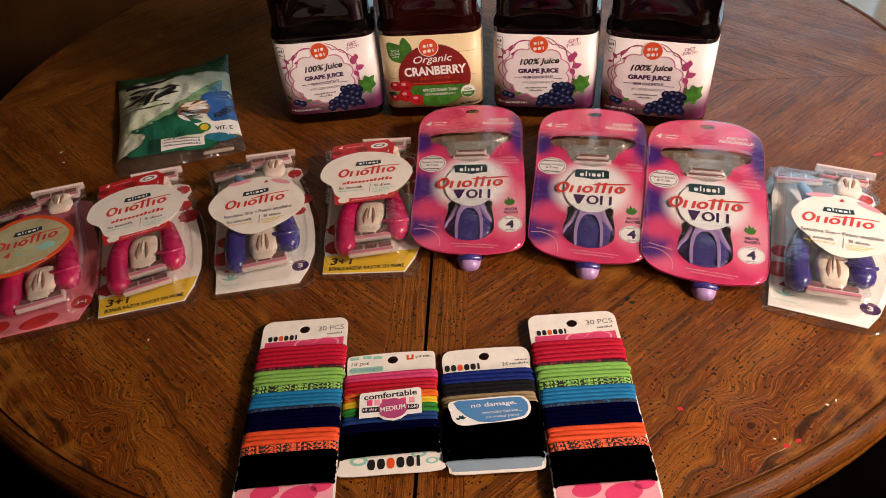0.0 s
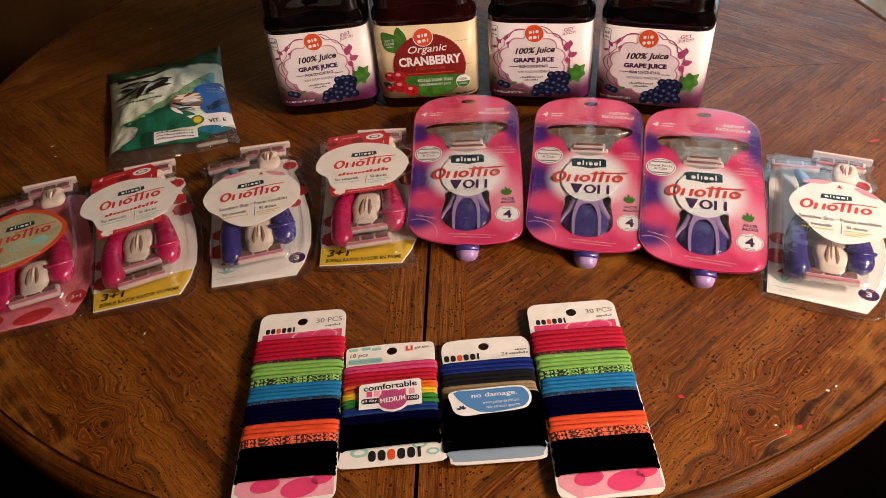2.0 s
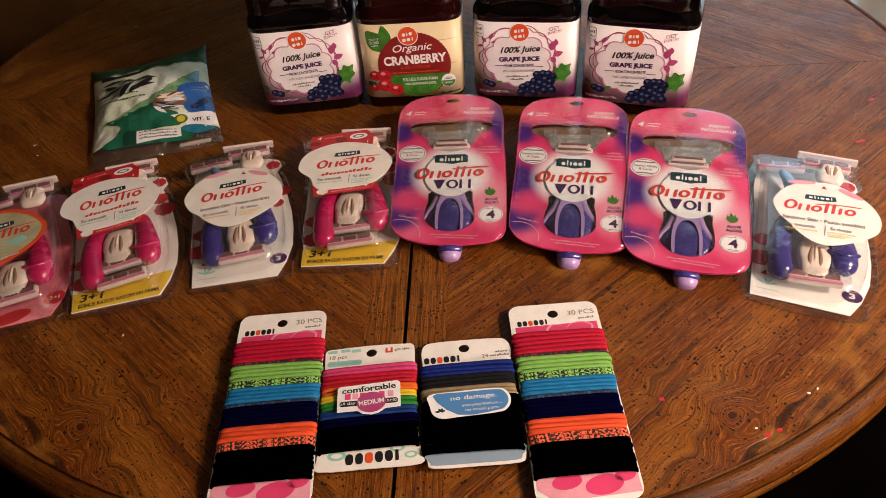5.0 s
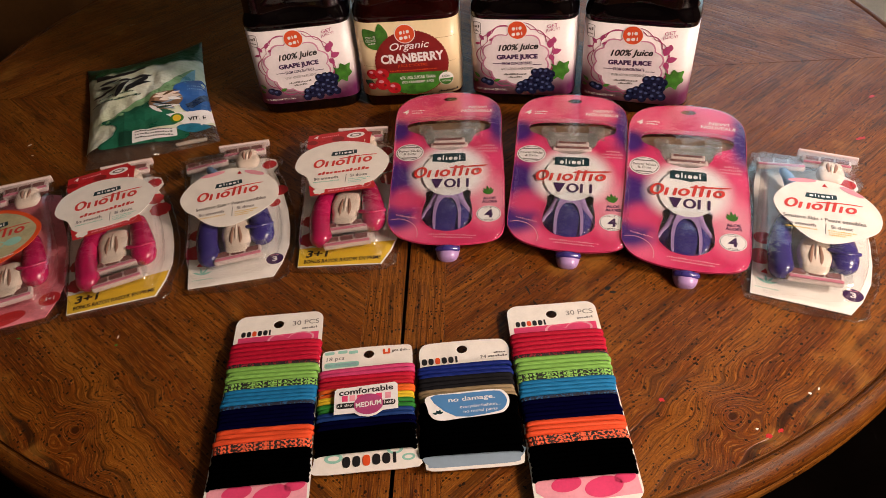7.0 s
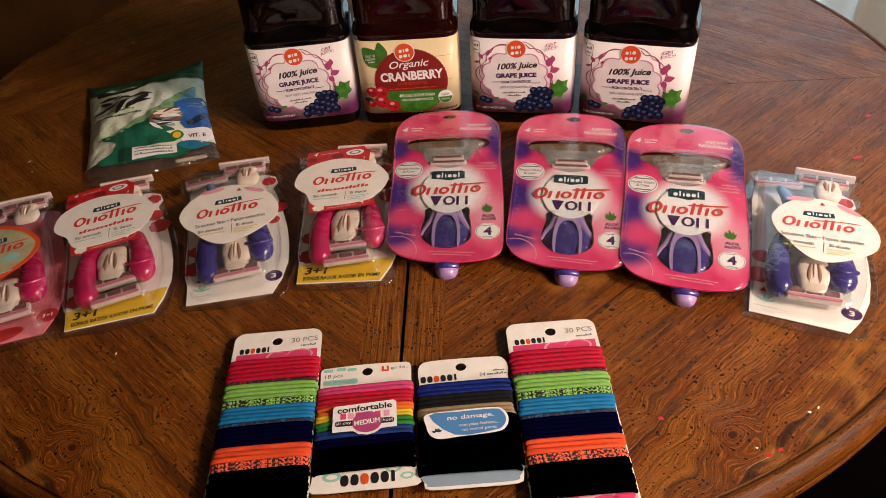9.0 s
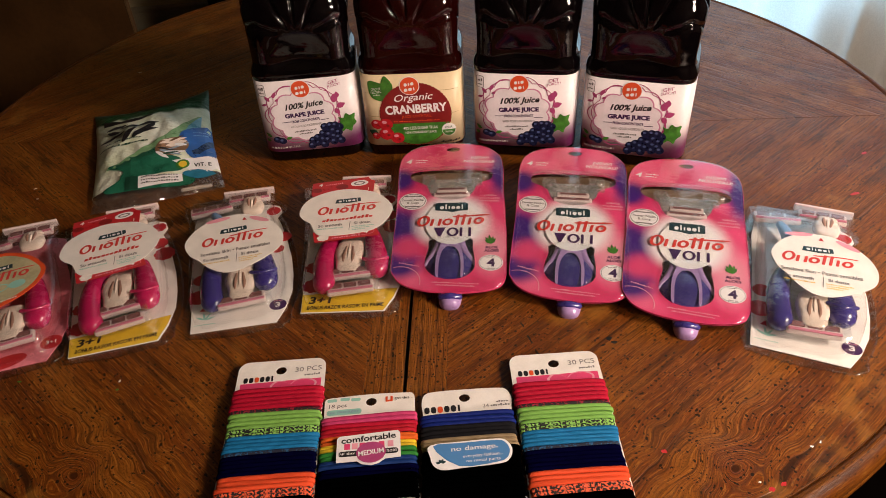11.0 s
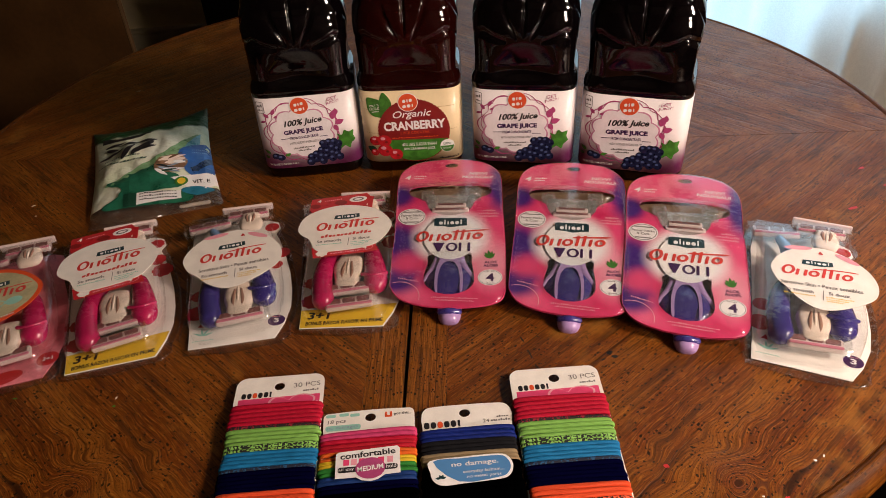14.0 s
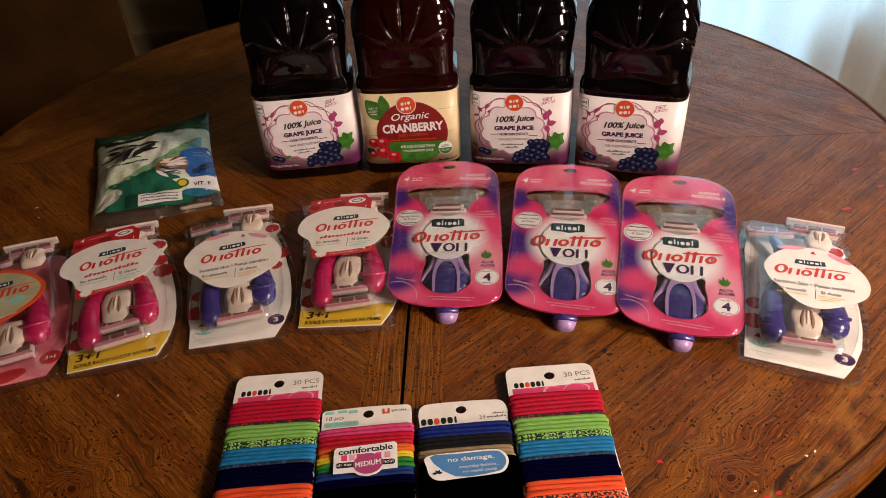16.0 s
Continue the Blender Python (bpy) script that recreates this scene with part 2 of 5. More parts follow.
def elastic(name, rgb):
    """Woven elastic cord: matt, with a fine rib."""
    m, t, p, nodes, links = nodes_of(name)
    co = obj_coords(t)
    w = put(t, "ShaderNodeTexWave", {"Vector": co, "Scale": 420.0, "Distortion": 1.5})
    r = put(t, "ShaderNodeObjectInfo").outputs["Random"]
    col = mixed(t, w.outputs[1], tuple(c * 0.72 for c in rgb), rgb)
    col = mixed(t, ranged(t, r, 0.0, 1.0, 0.0, 0.3), col, tuple(c * 0.6 for c in rgb))
    links.new(col, p.inputs["Base Color"])
    p.inputs["Roughness"].default_value = 0.55
    p.inputs["Specular IOR Level"].default_value = 0.0 if max(rgb) < 0.03 else 0.12
    bump_on(t, p, w.outputs[1], 0.35, 0.0004)
    return m


def curtain_cloth(name):
    m, t, p, nodes, links = nodes_of(name)
    co = obj_coords(t)
    weave = noise_at(t, co, 300.0, 2)
    c = mixed(t, ranged(t, weave, 0.3, 0.7), (0.80, 0.80, 0.78), (0.88, 0.88, 0.86))
    df = put(t, "ShaderNodeBsdfDiffuse", {"Color": c})
    tl = put(t, "ShaderNodeBsdfTranslucent", {"Color": c})
    mx = put(t, "ShaderNodeMixShader", {0: 0.6, 1: df.outputs[0], 2: tl.outputs[0]})
    links.new(mx.outputs[0], nodes["Material Output"].inputs[0])
    return m


VENEER = wood_veneer("oak_veneer", 0.74, -0.67)
BAND = wood_veneer("oak_crossband", 0.0, 1.0, False)
RIM = wood_veneer("oak_rim", 1.0, 0.0, False, 0.95)
WALL = paint("plaster", (0.82, 0.70, 0.42), 0.8, 0.1, 4, 0.15)
TRIM = paint("trim_paint", (0.55, 0.47, 0.30), 0.5, 0.1, 8)
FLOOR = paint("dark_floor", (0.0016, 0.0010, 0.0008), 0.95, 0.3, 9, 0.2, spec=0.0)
# for walls out of view: dark colour cuts bounce and keeps bottle reflections black
DARK_WALL = paint("dark_unseen_wall", (0.055, 0.032, 0.018), 0.6, 0.25, 6, 0.15)
# ceiling out of view, darkened so that less light bounces off it
CEIL = paint("ceiling_paint", (0.22, 0.18, 0.12), 0.85, 0.06, 5, 0.1)
BROWN = paint("brown_panel", (0.115, 0.050, 0.014), 0.45, 0.25, 7, 0.1)
BLACK = paint("black_lacquer", (0.006, 0.006, 0.007), 0.4, 0.2, 20)
CURTAIN = curtain_cloth("sheer_cloth")
GRAPE = paint("grape_juice_plastic", (0.0016, 0.0009, 0.0013), 0.05, 0.2, 20, spec=0.46)
CRAN = paint("cranberry_juice_plastic", (0.012, 0.0011, 0.0009), 0.05, 0.2, 20, spec=0.44)
CAPM = paint("cap_plastic", (0.03, 0.008, 0.03), 0.3, 0.1, 60)
L_GRAPE = label_print("grape_label", (0.90, 0.84, 0.86), (0.26, 0.035, 0.19), 0.028, 0.018)
L_CRAN = label_print("cranberry_label", (0.83, 0.67, 0.42), (0.70, 0.52, 0.28), 0.0, 0.02)
WHITE = paint("white_print", (0.87, 0.85, 0.85), 0.4, 0.05, 90)
CREAM = paint("cream_card", (0.86, 0.82, 0.77), 0.4, 0.06, 70)
PEARL = paint("pearl_plastic", (0.84, 0.70, 0.60), 0.28, 0.08, 60, coat=0.4)
ORANGE = paint("orange_print", (0.72, 0.085, 0.02), 0.4, 0.06, 80)
RED = paint("red_print", (0.50, 0.022, 0.028), 0.4, 0.1, 80)
REDSW = paint("red_script_print", (0.62, 0.045, 0.035), 0.4, 0.08, 80)
DKRED = paint("dark_red_print", (0.22, 0.012, 0.012), 0.4, 0.12, 90)
PLUM = paint("plum_ink", (0.045, 0.012, 0.075), 0.4, 0.1, 80)
INK = paint("black_ink", (0.012, 0.011, 0.013), 0.45, 0.1, 80)
GREY = paint("grey_ink", (0.17, 0.15, 0.15), 0.5, 0.1, 80)
TEAL = paint("dark_teal_print", (0.008, 0.035, 0.045), 0.35, 0.1, 80)
GREEN = paint("leaf_green_print", (0.050, 0.19, 0.022), 0.4, 0.4, 120)
DKGREEN = paint("dark_green_print", (0.008, 0.05, 0.03), 0.35, 0.2, 80)
BERRY = paint("blueberry_print", (0.009, 0.011, 0.042), 0.3, 0.5, 260)
BERRYHI = paint("berry_highlight_print", (0.085, 0.11, 0.24), 0.35, 0.3, 260)
CRANB = paint("cranberry_print", (0.48, 0.014, 0.022), 0.3, 0.25, 160)
PINK = paint("pink_print", (0.72, 0.055, 0.17), 0.4, 0.1, 60)
LTPINK = paint("pale_pink_print", (0.80, 0.34, 0.42), 0.4, 0.12, 50)
MAUVE = paint("mauve_print", (0.42, 0.06, 0.19), 0.4, 0.15, 80)
YELLOW = paint("yellow_print", (0.76, 0.50, 0.035), 0.4, 0.06, 60)
PURPLE = paint("purple_plastic", (0.045, 0.033, 0.20), 0.25, 0.12, 60, coat=0.5)
MAGENTA = paint("magenta_plastic", (0.50, 0.012, 0.10), 0.25, 0.12, 60, coat=0.5)
LILAC = paint("lilac_plastic", (0.42, 0.27, 0.55), 0.3, 0.08, 60, coat=0.4)
BLADE = paint("razor_strip", (0.24, 0.10, 0.10), 0.35, 0.3, 200)
PINKPL = paint("pink_rubber", (0.72, 0.24, 0.34), 0.4, 0.08, 80)
PALEPL = paint("pale_plastic", (0.76, 0.62, 0.60), 0.3, 0.06, 80, coat=0.3)
SKYBLUE = paint("light_blue_plastic", (0.22, 0.38, 0.66), 0.35, 0.1, 60)
BLUE = paint("blue_print", (0.018, 0.10, 0.36), 0.35, 0.2, 40)
MIDBLUE = paint("mid_blue_print", (0.075, 0.23, 0.50), 0.4, 0.05, 60)
GREYBLUE = paint("grey_blue_print", (0.27, 0.36, 0.46), 0.45, 0.05, 60)
MINT = paint("mint_print", (0.30, 0.60, 0.52), 0.45, 0.08, 60)
STEEL = paint("steel", (0.55, 0.55, 0.56), 0.3, 0.1, 60, metal=0.9)
YPRINT = pack_print("pink_violet_card")
BAGPRINT = bag_print("green_film")
FILM = clear_plastic("clear_film", (0.92, 0.93, 0.91), 0.10, 2.0, 1.3, 80, 0.10)
BLISTER = clear_plastic("clear_blister", rough=0.08, ior=1.6, wrinkle=0.5, scale=34)
COVER = clear_plastic("clear_cover", rough=0.09, ior=1.5, wrinkle=0.5, scale=30)
TRAY = clear_plastic("clear_tray", (0.96, 0.95, 0.94), 0.10, 1.45, 0.3, 60)
HOLDER = clear_plastic("milky_holder", (0.95, 0.95, 0.95), 0.12, 1.9, 1.2, 70, 0.22)
FOOT = clear_plastic("crumpled_film", (0.90, 0.92, 0.86), 0.12, 2.1, 2.6, 60, 0.03)
ROSE = paint("rose_print", (0.70, 0.21, 0.26), 0.4, 0.25, 30)
SLOT_SHADE = paint("shaded_cream", (0.34, 0.19, 0.14), 0.4, 0.1, 80)
WASH = paint("pale_green_wash", (0.22, 0.40, 0.20), 0.3, 0.35, 30, 0.3)
LTBLUE = paint("pale_blue_print", (0.16, 0.42, 0.55), 0.3, 0.2, 40, 0.2)
NIGHT = paint("night_blue_print", (0.006, 0.020, 0.075), 0.3, 0.2, 40)
TEALBLUE = paint("teal_blue_print", (0.02, 0.16, 0.26), 0.3, 0.3, 60)
DKTAN = paint("tan_print", (0.24, 0.13, 0.07), 0.35, 0.4, 90)
BAGGREEN = paint("bag_green_print", (0.016, 0.130, 0.075), 0.3, 0.3, 40, 0.3)
SMOKE = paint("smoky_plastic", (0.26, 0.175, 0.110), 0.3, 0.15, 14, 0.0, coat=0.3)
GLASS = clear_plastic("window_glass", (0.95, 0.97, 0.97), 0.02, 1.4, 0.0, 5)
BEIGE = paint("blocker_beige", (0.45, 0.38, 0.27), 0.9, 0.1, 40, 0.3)


# ---- building helpers ----
def mm(*v):
    return tuple(c * 0.001 for c in v)


def part(name, bm, material, parent=None, label="", smooth=False, at=None):
    """Links a bmesh or a mesh as one object, under a thing or a part."""
    if isinstance(bm, bmesh.types.BMesh):
        me = bpy.data.meshes.new(name)
        bm.to_mesh(me)
        bm.free()
    else:
        me = bm
    if material and not me.materials:
        me.materials.append(material)
    if smooth:
        me.polygons.foreach_set("use_smooth", [True] * len(me.polygons))
    ob = new(name, me)
    if parent is not None:
        ob.parent = parent
    if at is not None:
        ob.matrix_basis = at
    if label:
        ob["label"] = label
    return ob


def thing(name, m, label, category, group=""):
    ob = new(name)
    ob.empty_display_size = 0.05
    ob.matrix_basis = m
    return tagged(ob, label, category, group)


def box_bm(x0, x1, y0, y1, z0, z1, bevel=0.0, seg=2):
    bm = bmesh.new()
    bmesh.ops.create_cube(bm, size=1)
    for v in bm.verts:
        v.co = ((x0 + x1) / 2 + v.co.x * (x1 - x0), (y0 + y1) / 2 + v.co.y * (y1 - y0), (z0 + z1) / 2 + v.co.z * (z1 - z0))
    if bevel:
        bmesh.ops.bevel(bm, geom=bm.edges[:], offset=bevel, segments=seg, profile=0.5, affect="EDGES")
    return bm


def spline(pts, n=6, closed=True):
    """A smooth line through the points."""
    out, k = [], len(pts)
    for i in range(k if closed else k - 1):
        if closed:
            a, b, c, d = (Vector(pts[(i + j) % k]) for j in (-1, 0, 1, 2))
        else:
            a, b, c, d = (Vector(pts[min(max(i + j, 0), k - 1)]) for j in (-1, 0, 1, 2))
        for s in range(n):
            x = s / n
            out.append(0.5 * ((2 * b) + (c - a) * x + (2 * a - 5 * b + 4 * c - d) * x * x + (3 * b - a - 3 * c + d) * x ** 3))
    if not closed:
        out.append(Vector(pts[-1]))
    return [tuple(p) for p in out]


def ellipse(cx, cy, rx, ry, n=36, turn=0.0, power=1.0):
    c, s = math.cos(radians(turn)), math.sin(radians(turn))
    out = []
    for i in range(n):
        a = 2 * math.pi * i / n
        x = rx * math.copysign(abs(math.cos(a)) ** power, math.cos(a))
        y = ry * math.copysign(abs(math.sin(a)) ** power, math.sin(a))
        out.append((cx + x * c - y * s, cy + x * s + y * c))
    return out


def rounded(x0, y0, x1, y1, r, n=5):
    out = []
    for cx, cy, a0 in ((x1 - r, y1 - r, 0), (x0 + r, y1 - r, 90), (x0 + r, y0 + r, 180), (x1 - r, y0 + r, 270)):
        for i in range(n + 1):
            a = radians(a0 + 90 * i / n)
            out.append((cx + r * math.cos(a), cy + r * math.sin(a)))
    return out


def flat(u, v, w):
    return mm(u, v, w)


def plate_bm(outline, w0, w1, holes=(), place=flat):
    """A sheet with the outline and holes given in millimetres, from height w0 to w1."""
    bm = bmesh.new()
    edges = []
    for loop in (outline, *holes):
        vs = [bm.verts.new((x, y, 0)) for x, y in loop]
        edges += [bm.edges.new((vs[i], vs[(i + 1) % len(vs)])) for i in range(len(vs))]
    if holes:
        bmesh.ops.triangle_fill(bm, edges=edges, use_beauty=True)
    else:
        bm.faces.new(bm.verts)
    bmesh.ops.recalc_face_normals(bm, faces=bm.faces)
    if bm.faces[:][0].normal.z < 0:
        bmesh.ops.reverse_faces(bm, faces=bm.faces)
    if w1 > w0:
        top = {v: (v.co.x, v.co.y) for v in bm.verts}
        low = bm.faces[:]
        rim = [e for e in bm.edges if e.is_boundary]
        dup = bmesh.ops.duplicate(bm, geom=low)
        pairs = dup["vert_map"]
        newv = {v: pairs[v] for v in top}
        for v in top:
            newv[v].co.z = 1
        for f in low:
            f.normal_flip()
        for e in rim:
            a, b = e.verts
            bm.faces.new((a, b, newv[b], newv[a]))
        bmesh.ops.recalc_face_normals(bm, faces=bm.faces)
    for v in bm.verts:
        v.co = place(v.co.x, v.co.y, w0 + (w1 - w0) * v.co.z if w1 > w0 else w0)
    return bm


def shape(name, outline, mat, parent, w, label="", place=flat, holes=(), thick=0.0):
    return part(name, plate_bm(outline, w, w + thick, holes, place), mat, parent, label)


FONT_CACHE = {}


def letters(name, words, x, y, width, height, mat, parent, w, place=flat, slant=0.0, bold=0.0, turn=0.0, label="", centre=True):
    """Flat lettering in the built-in font, fitted to a width and height in millimetres."""
    key = (words, slant, bold)
    if key not in FONT_CACHE:
        cu = bpy.data.curves.new("lettering", "FONT")
        cu.body, cu.shear, cu.offset, cu.resolution_u = words, slant, bold, 3
        ob = new("lettering", cu)
        me = bpy.data.meshes.new_from_object(ob.evaluated_get(bpy.context.evaluated_depsgraph_get()))
        bpy.data.objects.remove(ob)
        co = np.empty(len(me.vertices) * 3)
        me.vertices.foreach_get("co", co)
        FONT_CACHE[key] = (co.reshape(-1, 3)[:, :2].copy(), [tuple(p.vertices) for p in me.polygons])
        bpy.data.meshes.remove(me)
    co, faces = FONT_CACHE[key]
    lo, hi = co.min(0), co.max(0)
    q = (co - (lo + hi) / 2 if centre else co - lo) / (hi - lo) * (width, height)
    c, s = math.cos(radians(turn)), math.sin(radians(turn))
    pts = [place(x + a * c - b * s, y + a * s + b * c, w) for a, b in q]
    me = bpy.data.meshes.new(name)
    me.from_pydata(pts, [], faces)
    return part(name, me, mat, parent, label)


def bars(name, x, y, width, height, count, mat, parent, w, place=flat, slant=0.25, turn=0.0, seed=1, tall=0.35, label=""):
    """A row of plain bars that stands for writing or a mark that is not lettered."""
    rnd = random.Random(seed)
    bm = bmesh.new()
    c, s = math.cos(radians(turn)), math.sin(radians(turn))
    step = width / count
    for i in range(count):
        bw = step * rnd.uniform(0.55, 0.86)
        h = height * (1 if rnd.random() < tall else rnd.uniform(0.55, 0.72))
        x0 = -width / 2 + i * step
        quad = [(x0, 0), (x0 + bw, 0), (x0 + bw + slant * h, h), (x0 + slant * h, h)]
        bm.faces.new([bm.verts.new(place(x + a * c - (b - height / 2) * s, y + a * s + (b - height / 2) * c, w)) for a, b in quad])
    ob = part(name, bm, mat, parent, label)
    if count > 3:
        ob["kind"] = "stuff"
    return ob


def mark(name, x, y, width, height, plan, mat, parent, w, place=flat, slant=0.25, turn=0.0, weight=0.2, other=None, label=""):
    """A name mark as a row of plain slanted rings and bars, each a part: O tall ring, o low ring, l tall bar, i low bar, n a pair of low bars, N a pair of tall bars, v a wedge. A star takes the other colour."""
    c, s = math.cos(radians(turn)), math.sin(radians(turn))
    units = {"d": 0.85, "O": 1.2, "o": 1.0, "l": 0.55, "i": 0.55, "n": 1.0, "N": 1.15, "v": 1.2}
    total = sum(units.get(k, 0) for k in plan)
    pos, bar = -width / 2, height * weight

    def lean(pts):
        return [(x + (a + slant * (b - height / 2)) * c - (b - height / 2) * s, y + (a + slant * (b - height / 2)) * s + (b - height / 2) * c) for a, b in pts]
    for n, k in enumerate(plan):
        if k not in units:
            continue
        wd = width * units[k] / total
        h = height if k in "OlNv" else height * 0.66
        use = other if (other and plan[n + 1:n + 2] == "*") else mat
        mid, rx = pos + wd / 2, wd * 0.45
        if k in "Oo":
            part(name, plate_bm(lean(ellipse(mid, h / 2, rx, h / 2, 28)), w, w, [lean(ellipse(mid, h / 2, max(rx - bar, rx * 0.3), max(h / 2 - bar * 0.85, h * 0.12), 28))], place), use, parent, label)
        elif k == "d":
            part(name, plate_bm(lean(ellipse(mid, h / 2, rx * 0.88, h / 2, 24, 0, 0.8)), w, w, (), place), use, parent, label)
        elif k == "v":
            part(name, plate_bm(lean([(mid - rx, h), (mid + rx, h), (mid + bar * 0.5, 0), (mid - bar * 0.5, 0)]), w, w, (), place), use, parent, label)
        else:
            for off in ((-rx + bar / 2, rx - bar / 2) if k in "nN" else (0,)):
                part(name, plate_bm(lean(rounded(mid + off - bar / 2, 0, mid + off + bar / 2, h, bar * 0.3, 3)), w, w, (), place), use, parent, label)
        pos += wd


def tube_bm(pts, radii, sides=12, squash=1.0):
    """A tapered tube along 3D points (millimetres), closed at both ends."""
    bm = bmesh.new()
    loops = []
    P = [Vector(p) for p in pts]
    for i, p in enumerate(P):
        d = (P[min(i + 1, len(P) - 1)] - P[max(i - 1, 0)]).normalized()
        side = d.cross(Vector((0, 0, 1)))
        side = side.normalized() if side.length > 1e-4 else Vector((1, 0, 0))
        up = side.cross(d)
        loops.append([bm.verts.new((p + (side * math.cos(a) + up * math.sin(a) * squash) * radii[i]) * 0.001) for a in (2 * math.pi * k / sides for k in range(sides))])
    for a, b in zip(loops, loops[1:]):
        for k in range(sides):
            bm.faces.new((a[k], a[(k + 1) % sides], b[(k + 1) % sides], b[k]))
    bm.faces.new(loops[0][::-1])
    bm.faces.new(loops[-1])
    bmesh.ops.recalc_face_normals(bm, faces=bm.faces)
    return bm


def round_tube(pts, r, n=4, sides=12, squash=1.0):
    """A tube with rounded ends through a few points (x, y, z, radius factor)."""
    line = spline([p[:3] for p in pts], n, False)
    rr = [x[0] for x in spline([(p[3],) * 3 for p in pts], n, False)]
    radii = [r * q for q in rr]
    def cap(end, nxt, rad):
        d = (Vector(end) - Vector(nxt)).normalized()
        return [(tuple(Vector(end) + d * rad * math.sin(a)), rad * math.cos(a)) for a in (radians(30), radians(58), radians(80))]
    head, tail = cap(line[0], line[1], radii[0]), cap(line[-1], line[-2], radii[-1])
    pts2 = [h[0] for h in head[::-1]] + line + [h[0] for h in tail]
    rad2 = [h[1] for h in head[::-1]] + radii + [h[1] for h in tail]
    return tube_bm(pts2, rad2, sides, squash)


def lathe_bm(profile, sides=64):
    bm = bmesh.new()
    loops = [[bm.verts.new((r * math.cos(a), r * math.sin(a), z)) for a in (2 * math.pi * k / sides for k in range(sides))] for r, z in profile]
    for a, b in zip(loops, loops[1:]):
        for k in range(sides):
            bm.faces.new((a[k], a[(k + 1) % sides], b[(k + 1) % sides], b[k]))
    return bm


def structure(name, bm, mat, label, category):
    return tagged(part(name, bm, mat), label, category, kind="structure")


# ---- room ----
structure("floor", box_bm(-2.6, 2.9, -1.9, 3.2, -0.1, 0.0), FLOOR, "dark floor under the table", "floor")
structure("ceiling", box_bm(-2.6, 2.9, -1.9, 3.2, 2.45, 2.55), CEIL, "plain unseen ceiling, coloured dark to cut bounced light", "ceiling")
structure("wall_north", box_bm(-2.6, -0.30, 3.05, 3.2, 0.0, 2.45), WALL, "beige painted wall with a baseboard", "wall")
structure("wall_return", box_bm(-0.30, -0.20, 2.12, 3.2, 0.0, 2.45), WALL, "beige painted wall end", "wall")
structure("wall_west", box_bm(-2.75, -2.6, -1.9, 3.2, 0.0, 2.45), DARK_WALL, "unseen wall, coloured dark to keep reflections black", "wall")
structure("wall_east", box_bm(2.9, 3.05, -1.9, 3.2, 0.0, 2.45), DARK_WALL, "unseen wall, coloured dark to keep reflections black", "wall")
structure("wall_south", box_bm(-2.6, 2.9, -2.05, -1.9, 0.0, 2.45), DARK_WALL, "unseen wall, coloured dark to keep reflections black", "wall")
# the window wall: a tall opening between two piers, a lintel and a low threshold
structure("wall_window_pier", box_bm(1.75, 2.9, 2.12, 2.24, 0.0, 2.45), WALL, "beige painted wall beside the window", "wall")
structure("wall_window_lintel", box_bm(-0.20, 1.75, 2.12, 2.24, 2.0, 2.45), WALL, "beige painted wall over the window", "wall")
structure("wall_window_threshold", box_bm(-0.20, 1.75, 2.12, 2.24, 0.0, 0.10), TRIM, "low threshold under the tall window", "wall")
base = structure("baseboard", box_bm(-2.6, -0.30, 3.032, 3.048, 0.0, 0.13, 0.004), TRIM, "cream painted baseboard along the wall", "baseboard")
part("moulding", box_bm(-2.6, -0.30, 3.022, 3.048, 0.132, 0.15, 0.005), TRIM, base)

win = tagged(new("window_1"), "tall window behind a sheer curtain", "window", kind="structure")
part("pane", box_bm(-0.16, 0.77, 2.178, 2.182, 0.14, 1.96), GLASS, win).visible_shadow = False
part("pane", box_bm(0.81, 1.71, 2.178, 2.182, 0.14, 1.96), GLASS, win).visible_shadow = False
for x0, x1, z0, z1 in ((-0.2, -0.16, 0.1, 2.0), (1.71, 1.75, 0.1, 2.0), (0.77, 0.81, 0.14, 1.96), (-0.16, 1.71, 0.1, 0.14), (-0.16, 1.71, 1.96, 2.0)):
    part("window_frame", box_bm(x0, x1, 2.16, 2.20, z0, z1, 0.003), WHITE, win)


def curtain():
    ob = thing("curtain", pose(0, 1.86, 0), "sheer white floor-length curtain, glowing with daylight", "curtain")
    bm = bmesh.new()
    nx, nz, rows = 260, 14, []
    for j in range(nz + 1):
        z = 0.04 + 2.1 * j / nz
        row = []
        for i in range(nx + 1):
            x = -0.24 + 2.5 * i / nx
            fold = 0.022 * math.sin(x * 47 + 1.2 * math.sin(x * 9)) + 0.012 * math.sin(x * 21 + 0.6 * z)
            row.append(bm.verts.new((x, fold * (0.75 + 0.25 * (1 - j / nz)), z)))
        rows.append(row)
    for a, b in zip(rows, rows[1:]):
        for i in range(nx):
            bm.faces.new((a[i], a[i + 1], b[i + 1], b[i]))
    part("cloth", bm, CURTAIN, ob, smooth=True)
    part("rod", round_tube([(-300, 0, 2160, 1), (1000, 0, 2160, 1), (2300, 0, 2160, 1)], 11), STEEL, ob, "thin metal curtain rod", True)


curtain()
# Unseen block, added to keep daylight off the curtain's lower right
blocker = thing("floor_cushion", pose(1.56, 1.965, 0.0), "added beige block behind the curtain, shades its lower right", "cushion")
part("cover", box_bm(-0.46, 0.46, -0.05, 0.05, 0.0, 0.47, 0.048, 4), BEIGE, blocker, smooth=True)

